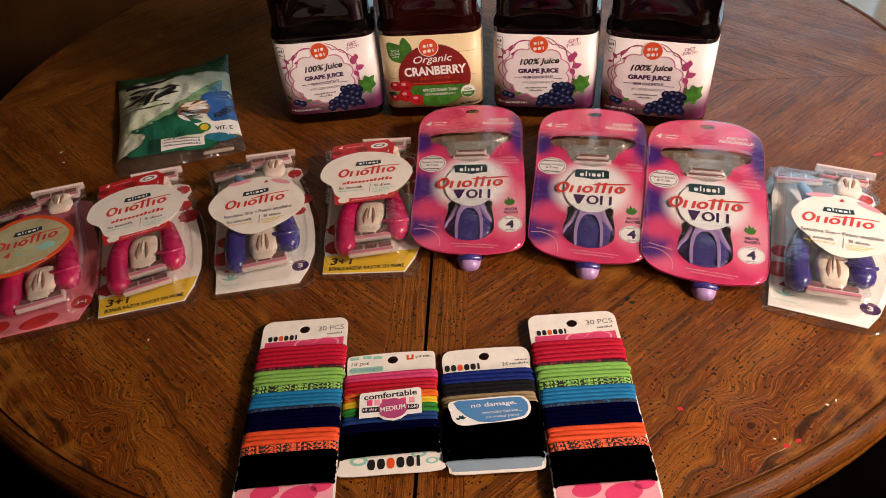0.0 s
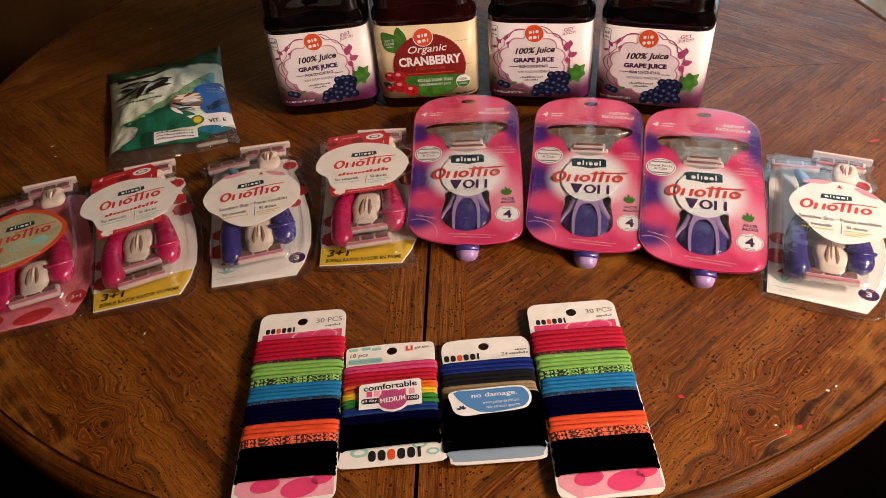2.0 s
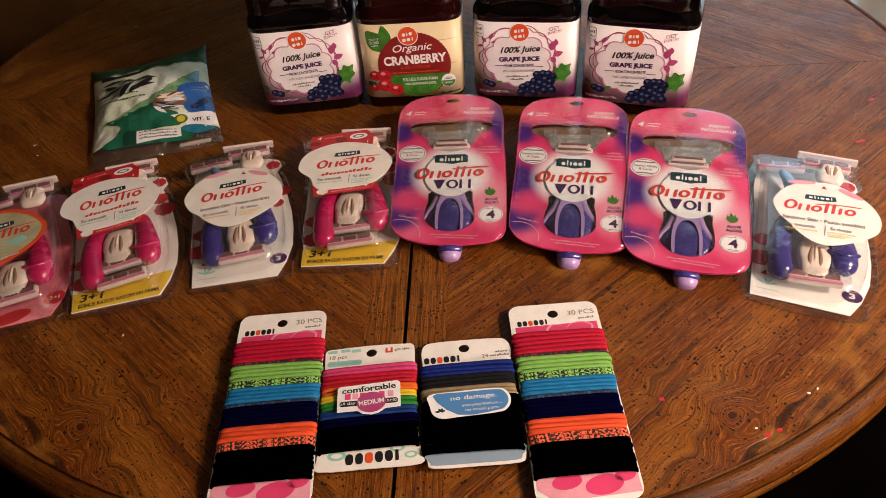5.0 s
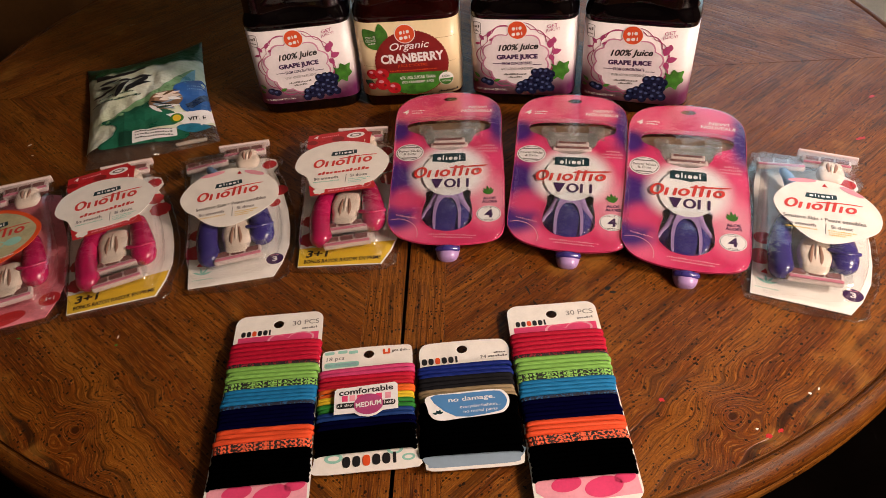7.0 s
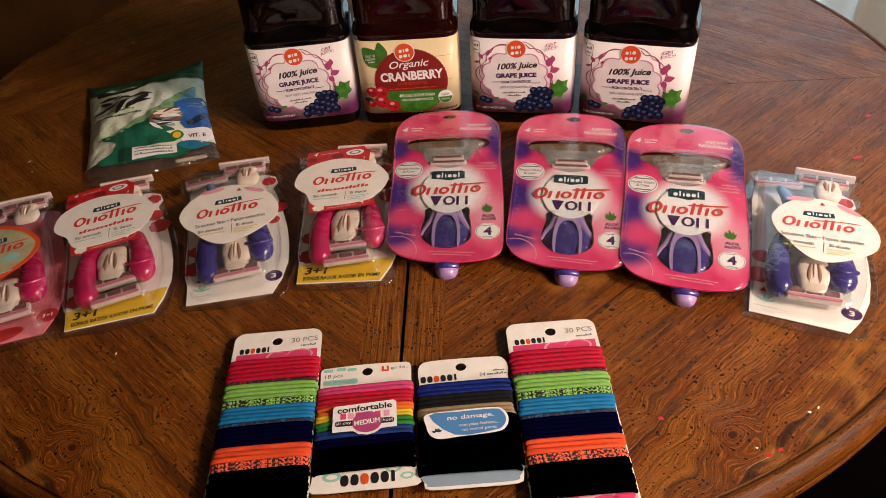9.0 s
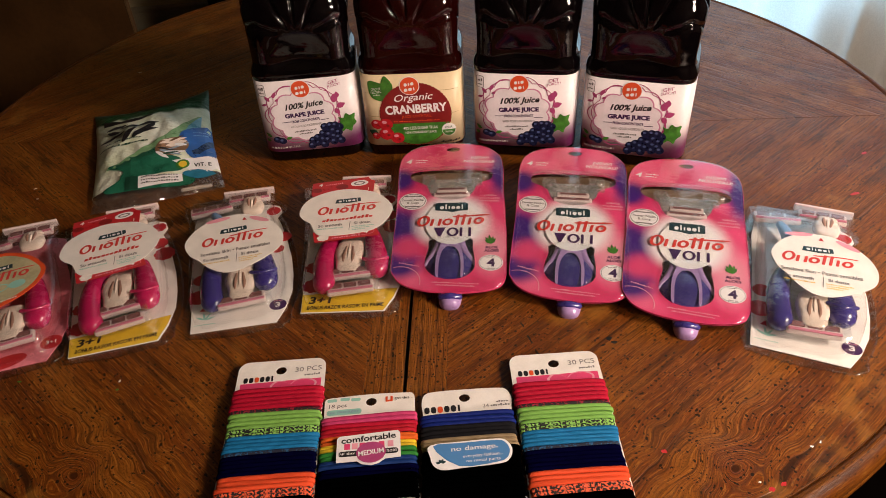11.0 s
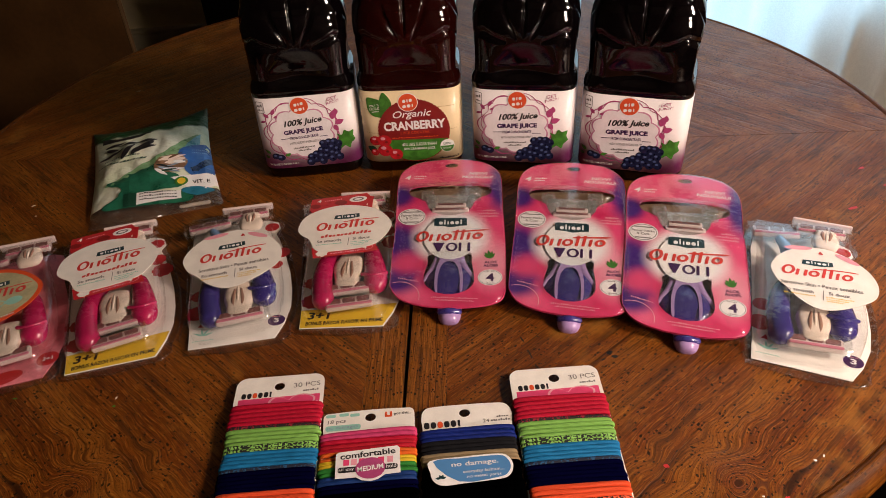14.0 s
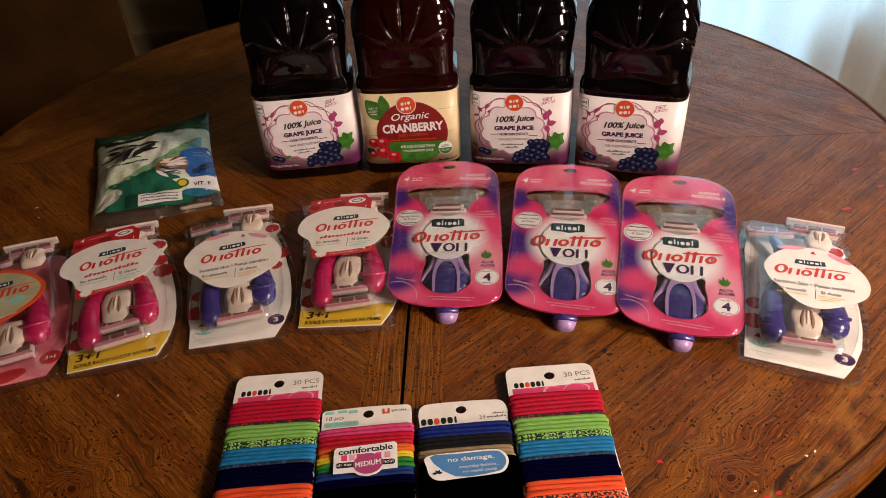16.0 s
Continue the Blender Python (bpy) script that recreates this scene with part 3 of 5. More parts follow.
cab = thing("brown_cabinet", pose(0, 0, 0), "tall dark brown wooden cabinet beside the wall", "cabinet")
part("side_panel", box_bm(-1.9, -0.832, 2.30, 2.32, 0.0, 1.9, 0.003), BROWN, cab)
part("edge_strip", box_bm(-0.830, -0.826, 2.297, 2.322, 0.0, 1.9, 0.001), paint("worn_edge", (0.22, 0.12, 0.05), 0.5, 0.2, 20), cab, "worn pale edge strip")
part("body", box_bm(-1.9, -1.20, 2.324, 2.75, 0.0, 1.9, 0.003), BROWN, cab)

blk = thing("black_cabinet", pose(0, 0, 0), "low black lacquered cabinet against the wall", "cabinet")
part("body", box_bm(-0.650, -0.32, 2.55, 3.0, 0.06, 1.10, 0.006), BLACK, blk)
part("plinth", box_bm(-0.63, -0.34, 2.58, 2.98, 0.0, 0.058), BLACK, blk)

# out of view: opaque shades added to dim the ceiling, long stem for the fill
fix = thing("ceiling_light", pose(1.05, -0.23, 2.45, 0, 0, 58.2), "unseen ceiling light, dark shades and a low bulb added", "lamp")
part("mount", box_bm(-0.26, 0.26, -0.05, 0.05, -0.03, 0.0, 0.008), STEEL, fix)
for x, drop in ((-0.21, 0.36), (0.21, 0.0)):
    part("stem", round_tube([(x * 1000, 0, -25, 1), (x * 1000, 0, -350, 1), (x * 1000, 0, -610 - drop * 1000, 1)], 8), STEEL, fix, smooth=True)
    part("shade", lathe_bm([(0.012, -0.465), (0.05, -0.47), (0.10, -0.50), (0.135, -0.56), (0.145, -0.615), (0.142, -0.615), (0.13, -0.56), (0.096, -0.505), (0.05, -0.476), (0.012, -0.471)], 40), BLACK, fix, "dark shade added to keep light off the ceiling", True, at=pose(x, 0, -0.14 - drop))


# ---- dining table ----
RED_SPOTS = [(0.208, -0.501, 2.2, 1.8, 0), (0.280, -0.535, 2.4, 2.0, 0), (0.290, -0.531, 2.2, 1.7, 20), (0.528, -0.087, 4, 2, 30), (0.485, -0.168, 6, 2.2, 25), (0.541, -0.125, 4, 1.6, 10)]
WHITE_SPOTS = [(0.322, -0.498, 1.2, 1.0, 0), (0.273, -0.529, 1.2, 0.8, 0), (0.330, -0.494, 1.4, 0.7, 60), (-0.474, -0.111, 2.4, 0.8, 40), (-0.461, -0.133, 1.6, 0.7, 0), (-0.449, 0.200, 3.0, 0.6, 10), (-0.256, -0.4205, 1.6, 0.6, 80)]
GREEN_SPOTS = [(-0.2547, -0.430, 1.5, 1.1, 30), (-0.349, -0.419, 1.8, 1.0, 0)]
BURNS = [(0.1834, -0.3794, 3.6, 2.0, 30), (0.1877, -0.3845, 2.6, 1.6, 10), (0.1771, -0.3877, 2.2, 1.0, 20), (0.1062, -0.3604, 4.5, 0.8, -68), (0.1123, -0.3789, 6.5, 0.9, -72), (0.1177, -0.3967, 5.5, 0.8, -72)]


def dining_table():
    turn = -5.6
    tb = thing("dining_table", pose(0.0186, 0.8660, TABLE, 0, 0, turn), "round dark oak table, worn and specked, with centre seam", "table")
    R, GAP, BAND_W, SEAM = 0.6130, 0.0016, 0.036, 0.0006
    for sx in (1, -1):
        # crossband strip beside the seam
        n = 24
        g0, g1 = SEAM + sx * GAP, SEAM + sx * BAND_W
        y0, y1 = math.sqrt(R * R - g0 * g0), math.sqrt(R * R - g1 * g1)
        pts = [(g0, -y0 + 2 * y0 * i / n) for i in range(n + 1)] + [(g1, y1 - 2 * y1 * i / n) for i in range(n + 1)]
        add_veneer("crossband", pts, BAND, tb)
        g2 = g1 + sx * 0.0003
        for sy in (1, -1):
            a0, a1 = math.asin(0.0003 / R), math.acos(abs(g2) / R)
            q = [(g2, sy * 0.0003)] + [(sx * R * math.cos(a0 + (a1 - a0) * i / 40), sy * R * math.sin(a0 + (a1 - a0) * i / 40)) for i in range(41)]
            add_veneer("veneer_panel", q, VENEER, tb)
        arc = [(R * sx * math.cos(t0), R * math.sin(t0)) for t0 in (radians(-89 + 178 * i / 60) for i in range(61))]
        arc = [(g0, -y0)] + [p for p in arc if (p[0] - g0) * sx > 0] + [(g0, y0)]
        part("table_core", plate_bm([(x * 1000, y * 1000) for x, y in arc], -34, -1.2), BLACK, tb)
    # moulded rim: groove, bead and rounded nose, in two halves
    prof = [(0.6130, -0.0012), (0.6140, -0.0032), (0.6152, -0.0012), (0.6175, 0.0004), (0.6200, 0.0000), (0.6235, -0.0016), (0.6270, -0.0052), (0.6300, -0.0105),
            (0.6295, -0.0165), (0.6255, -0.0205), (0.6225, -0.0225), (0.6230, -0.0255), (0.6270, -0.0290), (0.6280, -0.0340), (0.6245, -0.0385), (0.6130, -0.0400)]
    for half in (0, 1):
        bm = bmesh.new()
        uvl = bm.loops.layers.uv.new("UVMap")
        n, rows = 90, []
        for i in range(n + 1):
            a = math.pi * (half - 0.5) + 0.003 + (math.pi - 0.006) * i / n
            rows.append([(bm.verts.new((r * math.cos(a), r * math.sin(a), z)), (a * 0.6, 0.005 * k)) for k, (r, z) in enumerate(prof)])
        for a, b in zip(rows, rows[1:]):
            for k in range(len(prof) - 1):
                four = (a[k], a[k + 1], b[k + 1], b[k])
                f = bm.faces.new([q[0] for q in four])
                for lp, q in zip(f.loops, four):
                    lp[uvl].uv = q[1]
        bmesh.ops.recalc_face_normals(bm, faces=bm.faces)
        part("rim_moulding", bm, RIM, tb, "rounded moulded rim", True)
    # drips of paint, scuffs and burns on the top
    rnd = random.Random(3)
    for kind, mt, spots in (("paint_speck", RED, RED_SPOTS), ("paint_speck", WHITE, WHITE_SPOTS), ("paint_speck", GREEN, GREEN_SPOTS), ("burn_mark", BLACK, BURNS)):
        for x, y, rx, ry, tn in spots:
            blob = [(x * 1000 + q * (1 + 0.35 * rnd.uniform(-1, 1)), y * 1000 + v * (1 + 0.35 * rnd.uniform(-1, 1))) for q, v in ellipse(0, 0, rx, ry, 16, tn)]
            part(kind, plate_bm(blob, 0.05, 0.15), mt, tb)
    part("apron", lathe_bm([(0.50, -0.040), (0.50, -0.11), (0.485, -0.11), (0.485, -0.040)], 72), BROWN, tb, smooth=False)
    part("pedestal", lathe_bm([(0.12, -0.04), (0.12, -0.10), (0.07, -0.16), (0.09, -0.30), (0.11, -0.42), (0.075, -0.52), (0.10, -0.60), (0.16, -0.66), (0.16, -0.70)], 40), BROWN, tb, smooth=True)
    for k in range(4):
        c, s = math.cos(radians(45 + 90 * k)), math.sin(radians(45 + 90 * k))
        part("foot", round_tube([(100 * c, 100 * s, -650, 1.0), (230 * c, 230 * s, -690, 0.8), (360 * c, 360 * s, -722, 0.7)], 40), BROWN, tb, smooth=True)
    return tb


def add_veneer(name, pts, mat, tb):
    bm = bmesh.new()
    uvl = bm.loops.layers.uv.new("UVMap")
    low = [bm.verts.new((x, y, -0.001)) for x, y in pts]
    top = [bm.verts.new((x, y, 0.0)) for x, y in pts]
    faces = [bm.faces.new(top)]
    for i in range(len(pts)):
        j = (i + 1) % len(pts)
        faces.append(bm.faces.new((low[i], low[j], top[j], top[i])))
    bmesh.ops.recalc_face_normals(bm, faces=bm.faces)
    for f in bm.faces:
        for lp in f.loops:
            lp[uvl].uv = (abs(lp.vert.co.x), abs(lp.vert.co.y))
    if faces[0].normal.z < 0:
        bmesh.ops.reverse_faces(bm, faces=bm.faces)
    return part(name, bm, mat, tb)


dining_table()


# ---- juice bottles ----
BW, BD, POWER = 0.0618, 0.053, 6.5


def bottle_radius(z):
    """Scale of the bottle's rounded-square section at height z (metres)."""
    keys = [(0.0, 0.90), (0.003, 0.945), (0.010, 0.965), (0.013, 0.985), (0.016, 0.985), (0.112, 0.985), (0.116, 1.0), (0.128, 1.0), (0.145, 0.995), (0.158, 0.990), (0.170, 0.990), (0.184, 0.985), (0.198, 0.960),
            (0.212, 0.900), (0.226, 0.775), (0.238, 0.620), (0.247, 0.460), (0.253, 0.345), (0.257, 0.300), (0.266, 0.295)]
    for (a, ra), (b, rb) in zip(keys, keys[1:]):
        if z <= b:
            x = (z - a) / (b - a)
            return ra + (rb - ra) * x * x * (3 - 2 * x) if a > 0.11 else ra + (rb - ra) * x
    return keys[-1][1]


def section(a, z):
    """The body's outline at angle a; squarer low down, round at the neck."""
    k = POWER
    if z > 0.114:
        k = POWER + (4.0 - POWER) * min(1, (z - 0.114) / 0.016)
    if z > 0.19:
        k = 4.0 + (2.0 - 4.0) * min(1, (z - 0.19) / 0.06)
    depth = BD
    if z > 0.150:
        x = min(1, (z - 0.150) / 0.065)
        depth = BD * (1 - 0.17 * x * x)
    if z > 0.215:
        depth = BD * 0.83 + (BW - BD * 0.83) * min(1, (z - 0.215) / 0.036)
    c, s = math.cos(a), math.sin(a)
    r = (abs(c / BW) ** k + abs(s / depth) ** k) ** (-1 / k)
    return r


def bottle_bm():
    bm = bmesh.new()
    zs = [0.0, 0.003, 0.006, 0.010, 0.013, 0.016, 0.05, 0.09, 0.112, 0.114, 0.116] + [0.118 + 0.148 * i / 62 for i in range(63)]
    n, loops = 224, []
    for z in zs:
        f, row = bottle_radius(z), []
        for i in range(n):
            a = 2 * math.pi * i / n
            r = section(a, z) * f
            # pressed grip panel on each face
            face = a % (math.pi / 2)
            off = min(face, math.pi / 2 - face) / (math.pi / 4)
            if 0.118 < z < 0.190:
                rise = min(1, (z - 0.118) / 0.014)
                win = rise * rise * (3 - 2 * rise) * max(0, min(1, (0.190 - z) / 0.050)) ** 1.4 * max(0, 1 - (off / 0.80) ** 3)
                r -= 0.0072 * win
            # fanned flutes on the shoulder
            if 0.166 < z < 0.236:
                side = (a + math.pi / 4) % (math.pi / 2) - math.pi / 4
                lean, far = math.atan2(side * 0.060, z - 0.156), math.hypot(side * 0.060, z - 0.156)
                fade = max(0, min(1, (far - 0.015) / 0.010)) * max(0, min(1, (0.066 - far) / 0.012))
                r -= 0.0032 * fade * max(0, math.cos(lean * 11)) ** 6
            row.append(bm.verts.new((r * math.cos(a), r * math.sin(a), z)))
        loops.append(row)
    for a, b in zip(loops, loops[1:]):
        for i in range(n):
            bm.faces.new((a[i], a[(i + 1) % n], b[(i + 1) % n], b[i]))
    bm.faces.new(loops[0][::-1])
    bm.faces.new(loops[-1])
    return bm


def label_bm():
    """The wrap-round label: a thin closed sleeve over the flat part of the body."""
    bm = bmesh.new()
    n, loops = 160, []
    for z, g in ((0.0165, 0.0003), (0.0165, 0.0007), (0.111, 0.0007), (0.111, 0.0003)):
        loops.append([bm.verts.new(((section(a, 0.05) * 0.985 + g) * math.cos(a), (section(a, 0.05) * 0.985 + g) * math.sin(a), z)) for a in (2 * math.pi * i / n for i in range(n))])
    for a, b in zip(loops, loops[1:]):
        for i in range(n):
            bm.faces.new((a[i], a[(i + 1) % n], b[(i + 1) % n], b[i]))
    return bm


def on_label(u, v, w):
    """From label millimetres (across, up, off the surface) to the bottle's space; the front faces -y."""
    hw, hd = BW * 0.985, BD * 0.985
    x = max(-hw * 0.985, min(hw * 0.985, u * 0.001))
    y = -hd * (1 - abs(x / hw) ** POWER) ** (1 / POWER)
    return (x, y - 0.0008 - w * 0.001, v * 0.001)


def dense(outline, step=4.0):
    out = []
    for (x0, y0), (x1, y1) in zip(outline, outline[1:] + outline[:1]):
        k = max(1, int(math.hypot(x1 - x0, y1 - y0) / step))
        out += [(x0 + (x1 - x0) * i / k, y0 + (y1 - y0) * i / k) for i in range(k)]
    return out


def leaf(cx, cy, length, width, turn):
    pts = [(0, 0), (0.25, 0.42), (0.5, 0.5), (0.75, 0.34), (1, 0), (0.75, -0.34), (0.5, -0.5), (0.25, -0.42)]
    c, s = math.cos(radians(turn)), math.sin(radians(turn))
    return spline([(cx + (x * length) * c - y * width * s, cy + x * length * s + y * width * c) for x, y in pts], 3)


def cloud(cx, cy, rx, ry, lobes=11, depth=0.09, n=110):
    out = []
    for i in range(n):
        a = 2 * math.pi * i / n
        k = 1 + depth * (abs(math.sin(a * lobes / 2)) - 0.6)
        out.append((cx + rx * k * math.cos(a), cy + ry * k * math.sin(a)))
    return out


def curved(name, outline, mat, parent, w, holes=(), label=""):
    """A print on the curved label, cut into narrow strips so that it follows the bend."""
    bm = plate_bm(outline, 0, 0, holes, lambda u, v, h: (u, v, 0))
    if not holes:
        bmesh.ops.triangulate(bm, faces=bm.faces)
    for u in range(-56, 57, 7):
        bmesh.ops.bisect_plane(bm, geom=bm.verts[:] + bm.edges[:] + bm.faces[:], plane_co=(u, 0, 0), plane_no=(1, 0, 0))
    for v in bm.verts:
        v.co = on_label(v.co.x, v.co.y, w)
    bmesh.ops.recalc_face_normals(bm, faces=bm.faces)
    return part(name, bm, mat, parent, label)


LILACPR = paint("mauve_edge_print", (0.62, 0.26, 0.42), 0.4, 0.15, 90)
PALELILAC = paint("pale_lilac_print", (0.88, 0.82, 0.86), 0.4, 0.08, 35)


def bottle(name, label_text, body_mat, label_mat):
    ob = thing(name, pose(0, 0, TABLE), label_text, "bottle", "juice bottles in a row")
    part("body", bottle_bm(), body_mat, ob, smooth=True)
    part("neck_ring", lathe_bm([(0.0185, 0.262), (0.0215, 0.263), (0.0215, 0.266), (0.0185, 0.267)], 40), body_mat, ob, smooth=True)
    cap = lathe_bm([(0.0, 0.289), (0.018, 0.289), (0.0202, 0.2875), (0.0205, 0.285), (0.0205, 0.2675), (0.0190, 0.2675)], 60)
    part("cap", cap, CAPM, ob, "ribbed screw cap")
    lab = part("label", label_bm(), label_mat, ob, "printed paper label", True)
    return ob, lab


def mark_disc(lab, x, y, r):
    curved("mark", ellipse(x, y, r + 0.9, r + 0.9), WHITE, lab, 0.30)
    curved("mark", ellipse(x, y, r, r), ORANGE, lab, 0.38, label="round orange mark")
    mark("mark_stroke", x - 0.6, y + 3.1, r * 1.15, r * 0.56, "did", WHITE, lab, 0.5, on_label, 0.1, 8, 0.22)
    mark("mark_stroke", x - 0.2, y - 3.6, r * 1.3, r * 0.56, "ddi", WHITE, lab, 0.5, on_label, 0.1, 8, 0.22)


def grape_bottle():
    ob, lab = bottle("juice_bottle", "tall dark grape juice bottle with white and purple label", GRAPE, L_GRAPE)
    ring = cloud(-8, 66, 44, 40, 11, 0.10)
    curved("wreath", ring, MAUVE, lab, 0.10, [cloud(-8, 66, 42.8, 38.9, 11, 0.10)], "mauve drawn wreath")
    curved("wreath", cloud(-6, 68, 41, 39, 7, 0.12), MAUVE, lab, 0.14, [cloud(-6, 68, 40.2, 38.2, 7, 0.12)])
    curved("cloud_panel", cloud(-8, 64, 38, 33, 10, 0.13), LILACPR, lab, 0.20)
    curved("cloud_panel", cloud(-8, 64, 36.2, 31.4, 10, 0.125), PALELILAC, lab, 0.26, label="white scalloped panel")
    for x, y, ln, wd, tn in ((-44, 86, 8, 4, 130), (-40, 90, 9, 4, 60), (-48, 82, 7, 3, 200), (-38, 86, 7, 3, 20), (30, 78, 12, 8, 75), (33, 72, 11, 7, 20), (31, 70, 9, 6, -60), (36, 84, 8, 5, 100)):
        curved("leaf", leaf(x, y, ln, wd, tn), MAUVE, lab, 0.22)
    mark_disc(lab, -6, 99, 10.5)
    letters("lettering", "100% Juice", -5, 77.5, 46, 10, INK, lab, 0.5, on_label, 0.34, 0.028, 5, "black slanted lettering")
    letters("lettering", "GRAPE JUICE", -6, 65.5, 47, 7.6, PLUM, lab, 0.5, on_label, 0, 0.05, 3)
    letters("lettering", "FROM CONCENTRATE", -6, 58, 34, 3.6, PLUM, lab, 0.5, on_label, 0, 0.02, 3)
    for x in (-29, 17):
        curved("rule", [(x - 5, 56.5), (x + 5, 57), (x + 5, 57.8), (x - 5, 57.3)], PLUM, lab, 0.5)
    letters("lettering", "WITH ADDED INGREDIENTS", -6, 51, 38, 3.0, GREY, lab, 0.5, on_label, 0, 0, 3)
    bars("fine_print", -8, 44, 27, 2.2, 14, GREY, lab, 0.5, on_label, 0, 3, 8)
    bars("fine_print", -8, 40.4, 16, 2.2, 8, GREY, lab, 0.5, on_label, 0, 3, 9)
    # fruit
    curved("vine_leaf", spline([(32, 46), (35, 53), (33, 58), (39, 56), (42, 62), (47, 59), (53, 60), (52, 53), (54, 47), (49, 43), (47, 37), (41, 41), (36, 38)], 3), GREEN, lab, 0.40, label="green vine leaf")
    rnd = random.Random(4)
    spots = [(5, 33), (12, 38), (18, 43), (22, 48), (15, 47), (25, 41), (19, 36), (11, 30), (4, 26), (17, 29), (25, 33), (31, 38), (30, 31), (24, 26), (12, 23), (33, 45), (28, 48), (-1, 30), (-3, 23), (33, 27)]
    for k, (x, y) in enumerate(spots):
        curved("grape", ellipse(x, y, 5.0, 5.0, 18), BERRY, lab, 0.50 + 0.02 * k)
        curved("grape_glint", ellipse(x - 1.2, y + 1.4, 1.9, 1.6, 10), BERRYHI, lab, 0.51 + 0.02 * k)
    for x, y in ((-44, 34), (-38, 32)):
        curved("berry", ellipse(x, y, 5, 4.2, 18), BERRY, lab, 0.45)
        curved("berry_glint", ellipse(x - 1, y + 1, 2, 1.6, 10), BERRYHI, lab, 0.47)
    for x, y, tn in ((-50, 38, 150), (-33, 34, 20), (-52, 33, 190)):
        curved("leaf", leaf(x, y, 8, 4, tn), GREEN, lab, 0.42)
    letters("lettering", "46 FL OZ (1.44 QT) 1.36 L", -36, 22.5, 36, 3.4, WHITE, lab, 0.6, on_label, 0, 0.01, 1)
    curved("outline_box", rounded(-56, 92, -47, 107, 2), GREY, lab, 0.40, [rounded(-55.4, 92.6, -47.6, 106.4, 1.6)])
    bars("fine_print", -51.5, 102, 6, 3.5, 3, GREY, lab, 0.45, on_label, 0, 0, 2)
    bars("fine_print", -51.5, 96.5, 6, 2, 4, GREY, lab, 0.45, on_label, 0, 0, 6)
    for y, s in ((105, 3), (100, 8)):
        letters("lettering", "GET" if s == 3 else "JUICY!", 33, y, 12 if s == 3 else 16, 4, MAUVE, lab, 0.5, on_label, 0.1, 0, 12)
    return ob


def cranberry_bottle():
    ob, lab = bottle("juice_bottle", "dark red cranberry juice bottle with tan and red label", CRAN, L_CRAN)
    LINE = paint("tan_line_print", (0.42, 0.28, 0.12), 0.5, 0.1, 60)
    for y in (88, 57, 38):
        curved("plank_line", dense([(-58, y - 1), (0, y), (58, y + 1), (58, y + 1.5), (0, y + 0.5), (-58, y - 0.5)]), LINE, lab, 0.05)
    curved("leaf", leaf(-30, 78, 32, 22, 128), GREEN, lab, 0.20, label="broad green leaf")
    curved("leaf", leaf(-27, 84, 26, 14, 98), GREEN, lab, 0.24)
    letters("lettering", "ONLY 10", -42, 93, 11, 3, WHITE, lab, 0.5, on_label, 0, 0, 8)
    letters("lettering", "CALORIES", -42, 89, 12, 3, WHITE, lab, 0.5, on_label, 0, 0, 8)
    bars("fine_print", -41, 85.5, 9, 1.6, 5, WHITE, lab, 0.5, on_label, 0, 8, 2)
    curved("round_panel", cloud(3, 58, 43, 42, 60, 0.02, 240), DKRED, lab, 0.28, label="dark red stamped disc")
    low = [(x, y) for x, y in ellipse(3, 58, 42, 41, 80) if y < 46.5]
    low.sort(key=lambda q: q[0])
    curved("green_band", [(low[0][0], 46.5)] + low + [(low[-1][0], 46.5)], GREEN, lab, 0.34, label="green lower band")
    mark_disc(lab, -2, 96, 11)
    letters("lettering", "Organic", 2, 80, 46, 12, WHITE, lab, 0.5, on_label, 0.3, 0.01, 3, "white slanted lettering")
    letters("lettering", "CRANBERRY", 4, 66, 74, 12, WHITE, lab, 0.5, on_label, 0, 0.04, 2)
    letters("lettering", "JUICE COCKTAIL", 4, 55.5, 36, 4.6, ORANGE, lab, 0.5, on_label, 0, 0, 1)
    bars("fine_print", 4, 49.8, 56, 1.6, 28, ORANGE, lab, 0.5, on_label, 0, 1, 4)
    letters("lettering", "40% LESS SUGAR THAN", 8, 40, 42, 4.2, WHITE, lab, 0.5, on_label, 0, 0.01, 1)
    letters("lettering", "100% CRANBERRY JUICE", 8, 33.5, 38, 4.2, WHITE, lab, 0.5, on_label, 0, 0.01, 1)
    curved("seal", ellipse(42, 36, 8.6, 8.6), WHITE, lab, 0.42)
    curved("seal", [(x, y) for x, y in ellipse(42, 36, 8, 8, 48) if y < 36.2], GREEN, lab, 0.46, label="green and white round seal")
    letters("lettering", "USDA", 42, 39, 9, 3.2, DKGREEN, lab, 0.5, on_label, 0, 0.01)
    letters("lettering", "ORGANIC", 42, 33, 10, 2.4, WHITE, lab, 0.55, on_label)
    bars("fine_print", 44, 20, 24, 2.6, 12, INK, lab, 0.4, on_label, 0, 2, 9)
    curved("leaf", leaf(-44, 32, 12, 9, 160), DKGREEN, lab, 0.40)
    for k, (x, y, r) in enumerate(((-45, 46, 7), (-34, 46, 8.5), (-34, 33, 9), (-21, 27, 8.2), (-47, 30, 5))):
        curved("cranberry", ellipse(x, y, r, r * 0.92, 24), CRANB, lab, 0.48 + 0.03 * k)
        curved("cranberry_glint", ellipse(x - r * 0.2, y + r * 0.35, r * 0.36, r * 0.25, 12), LTPINK, lab, 0.49 + 0.03 * k)
        curved("cranberry_tip", ellipse(x + r * 0.25, y - r * 0.2, r * 0.22, r * 0.2, 10), DKRED, lab, 0.49 + 0.03 * k)
    return ob


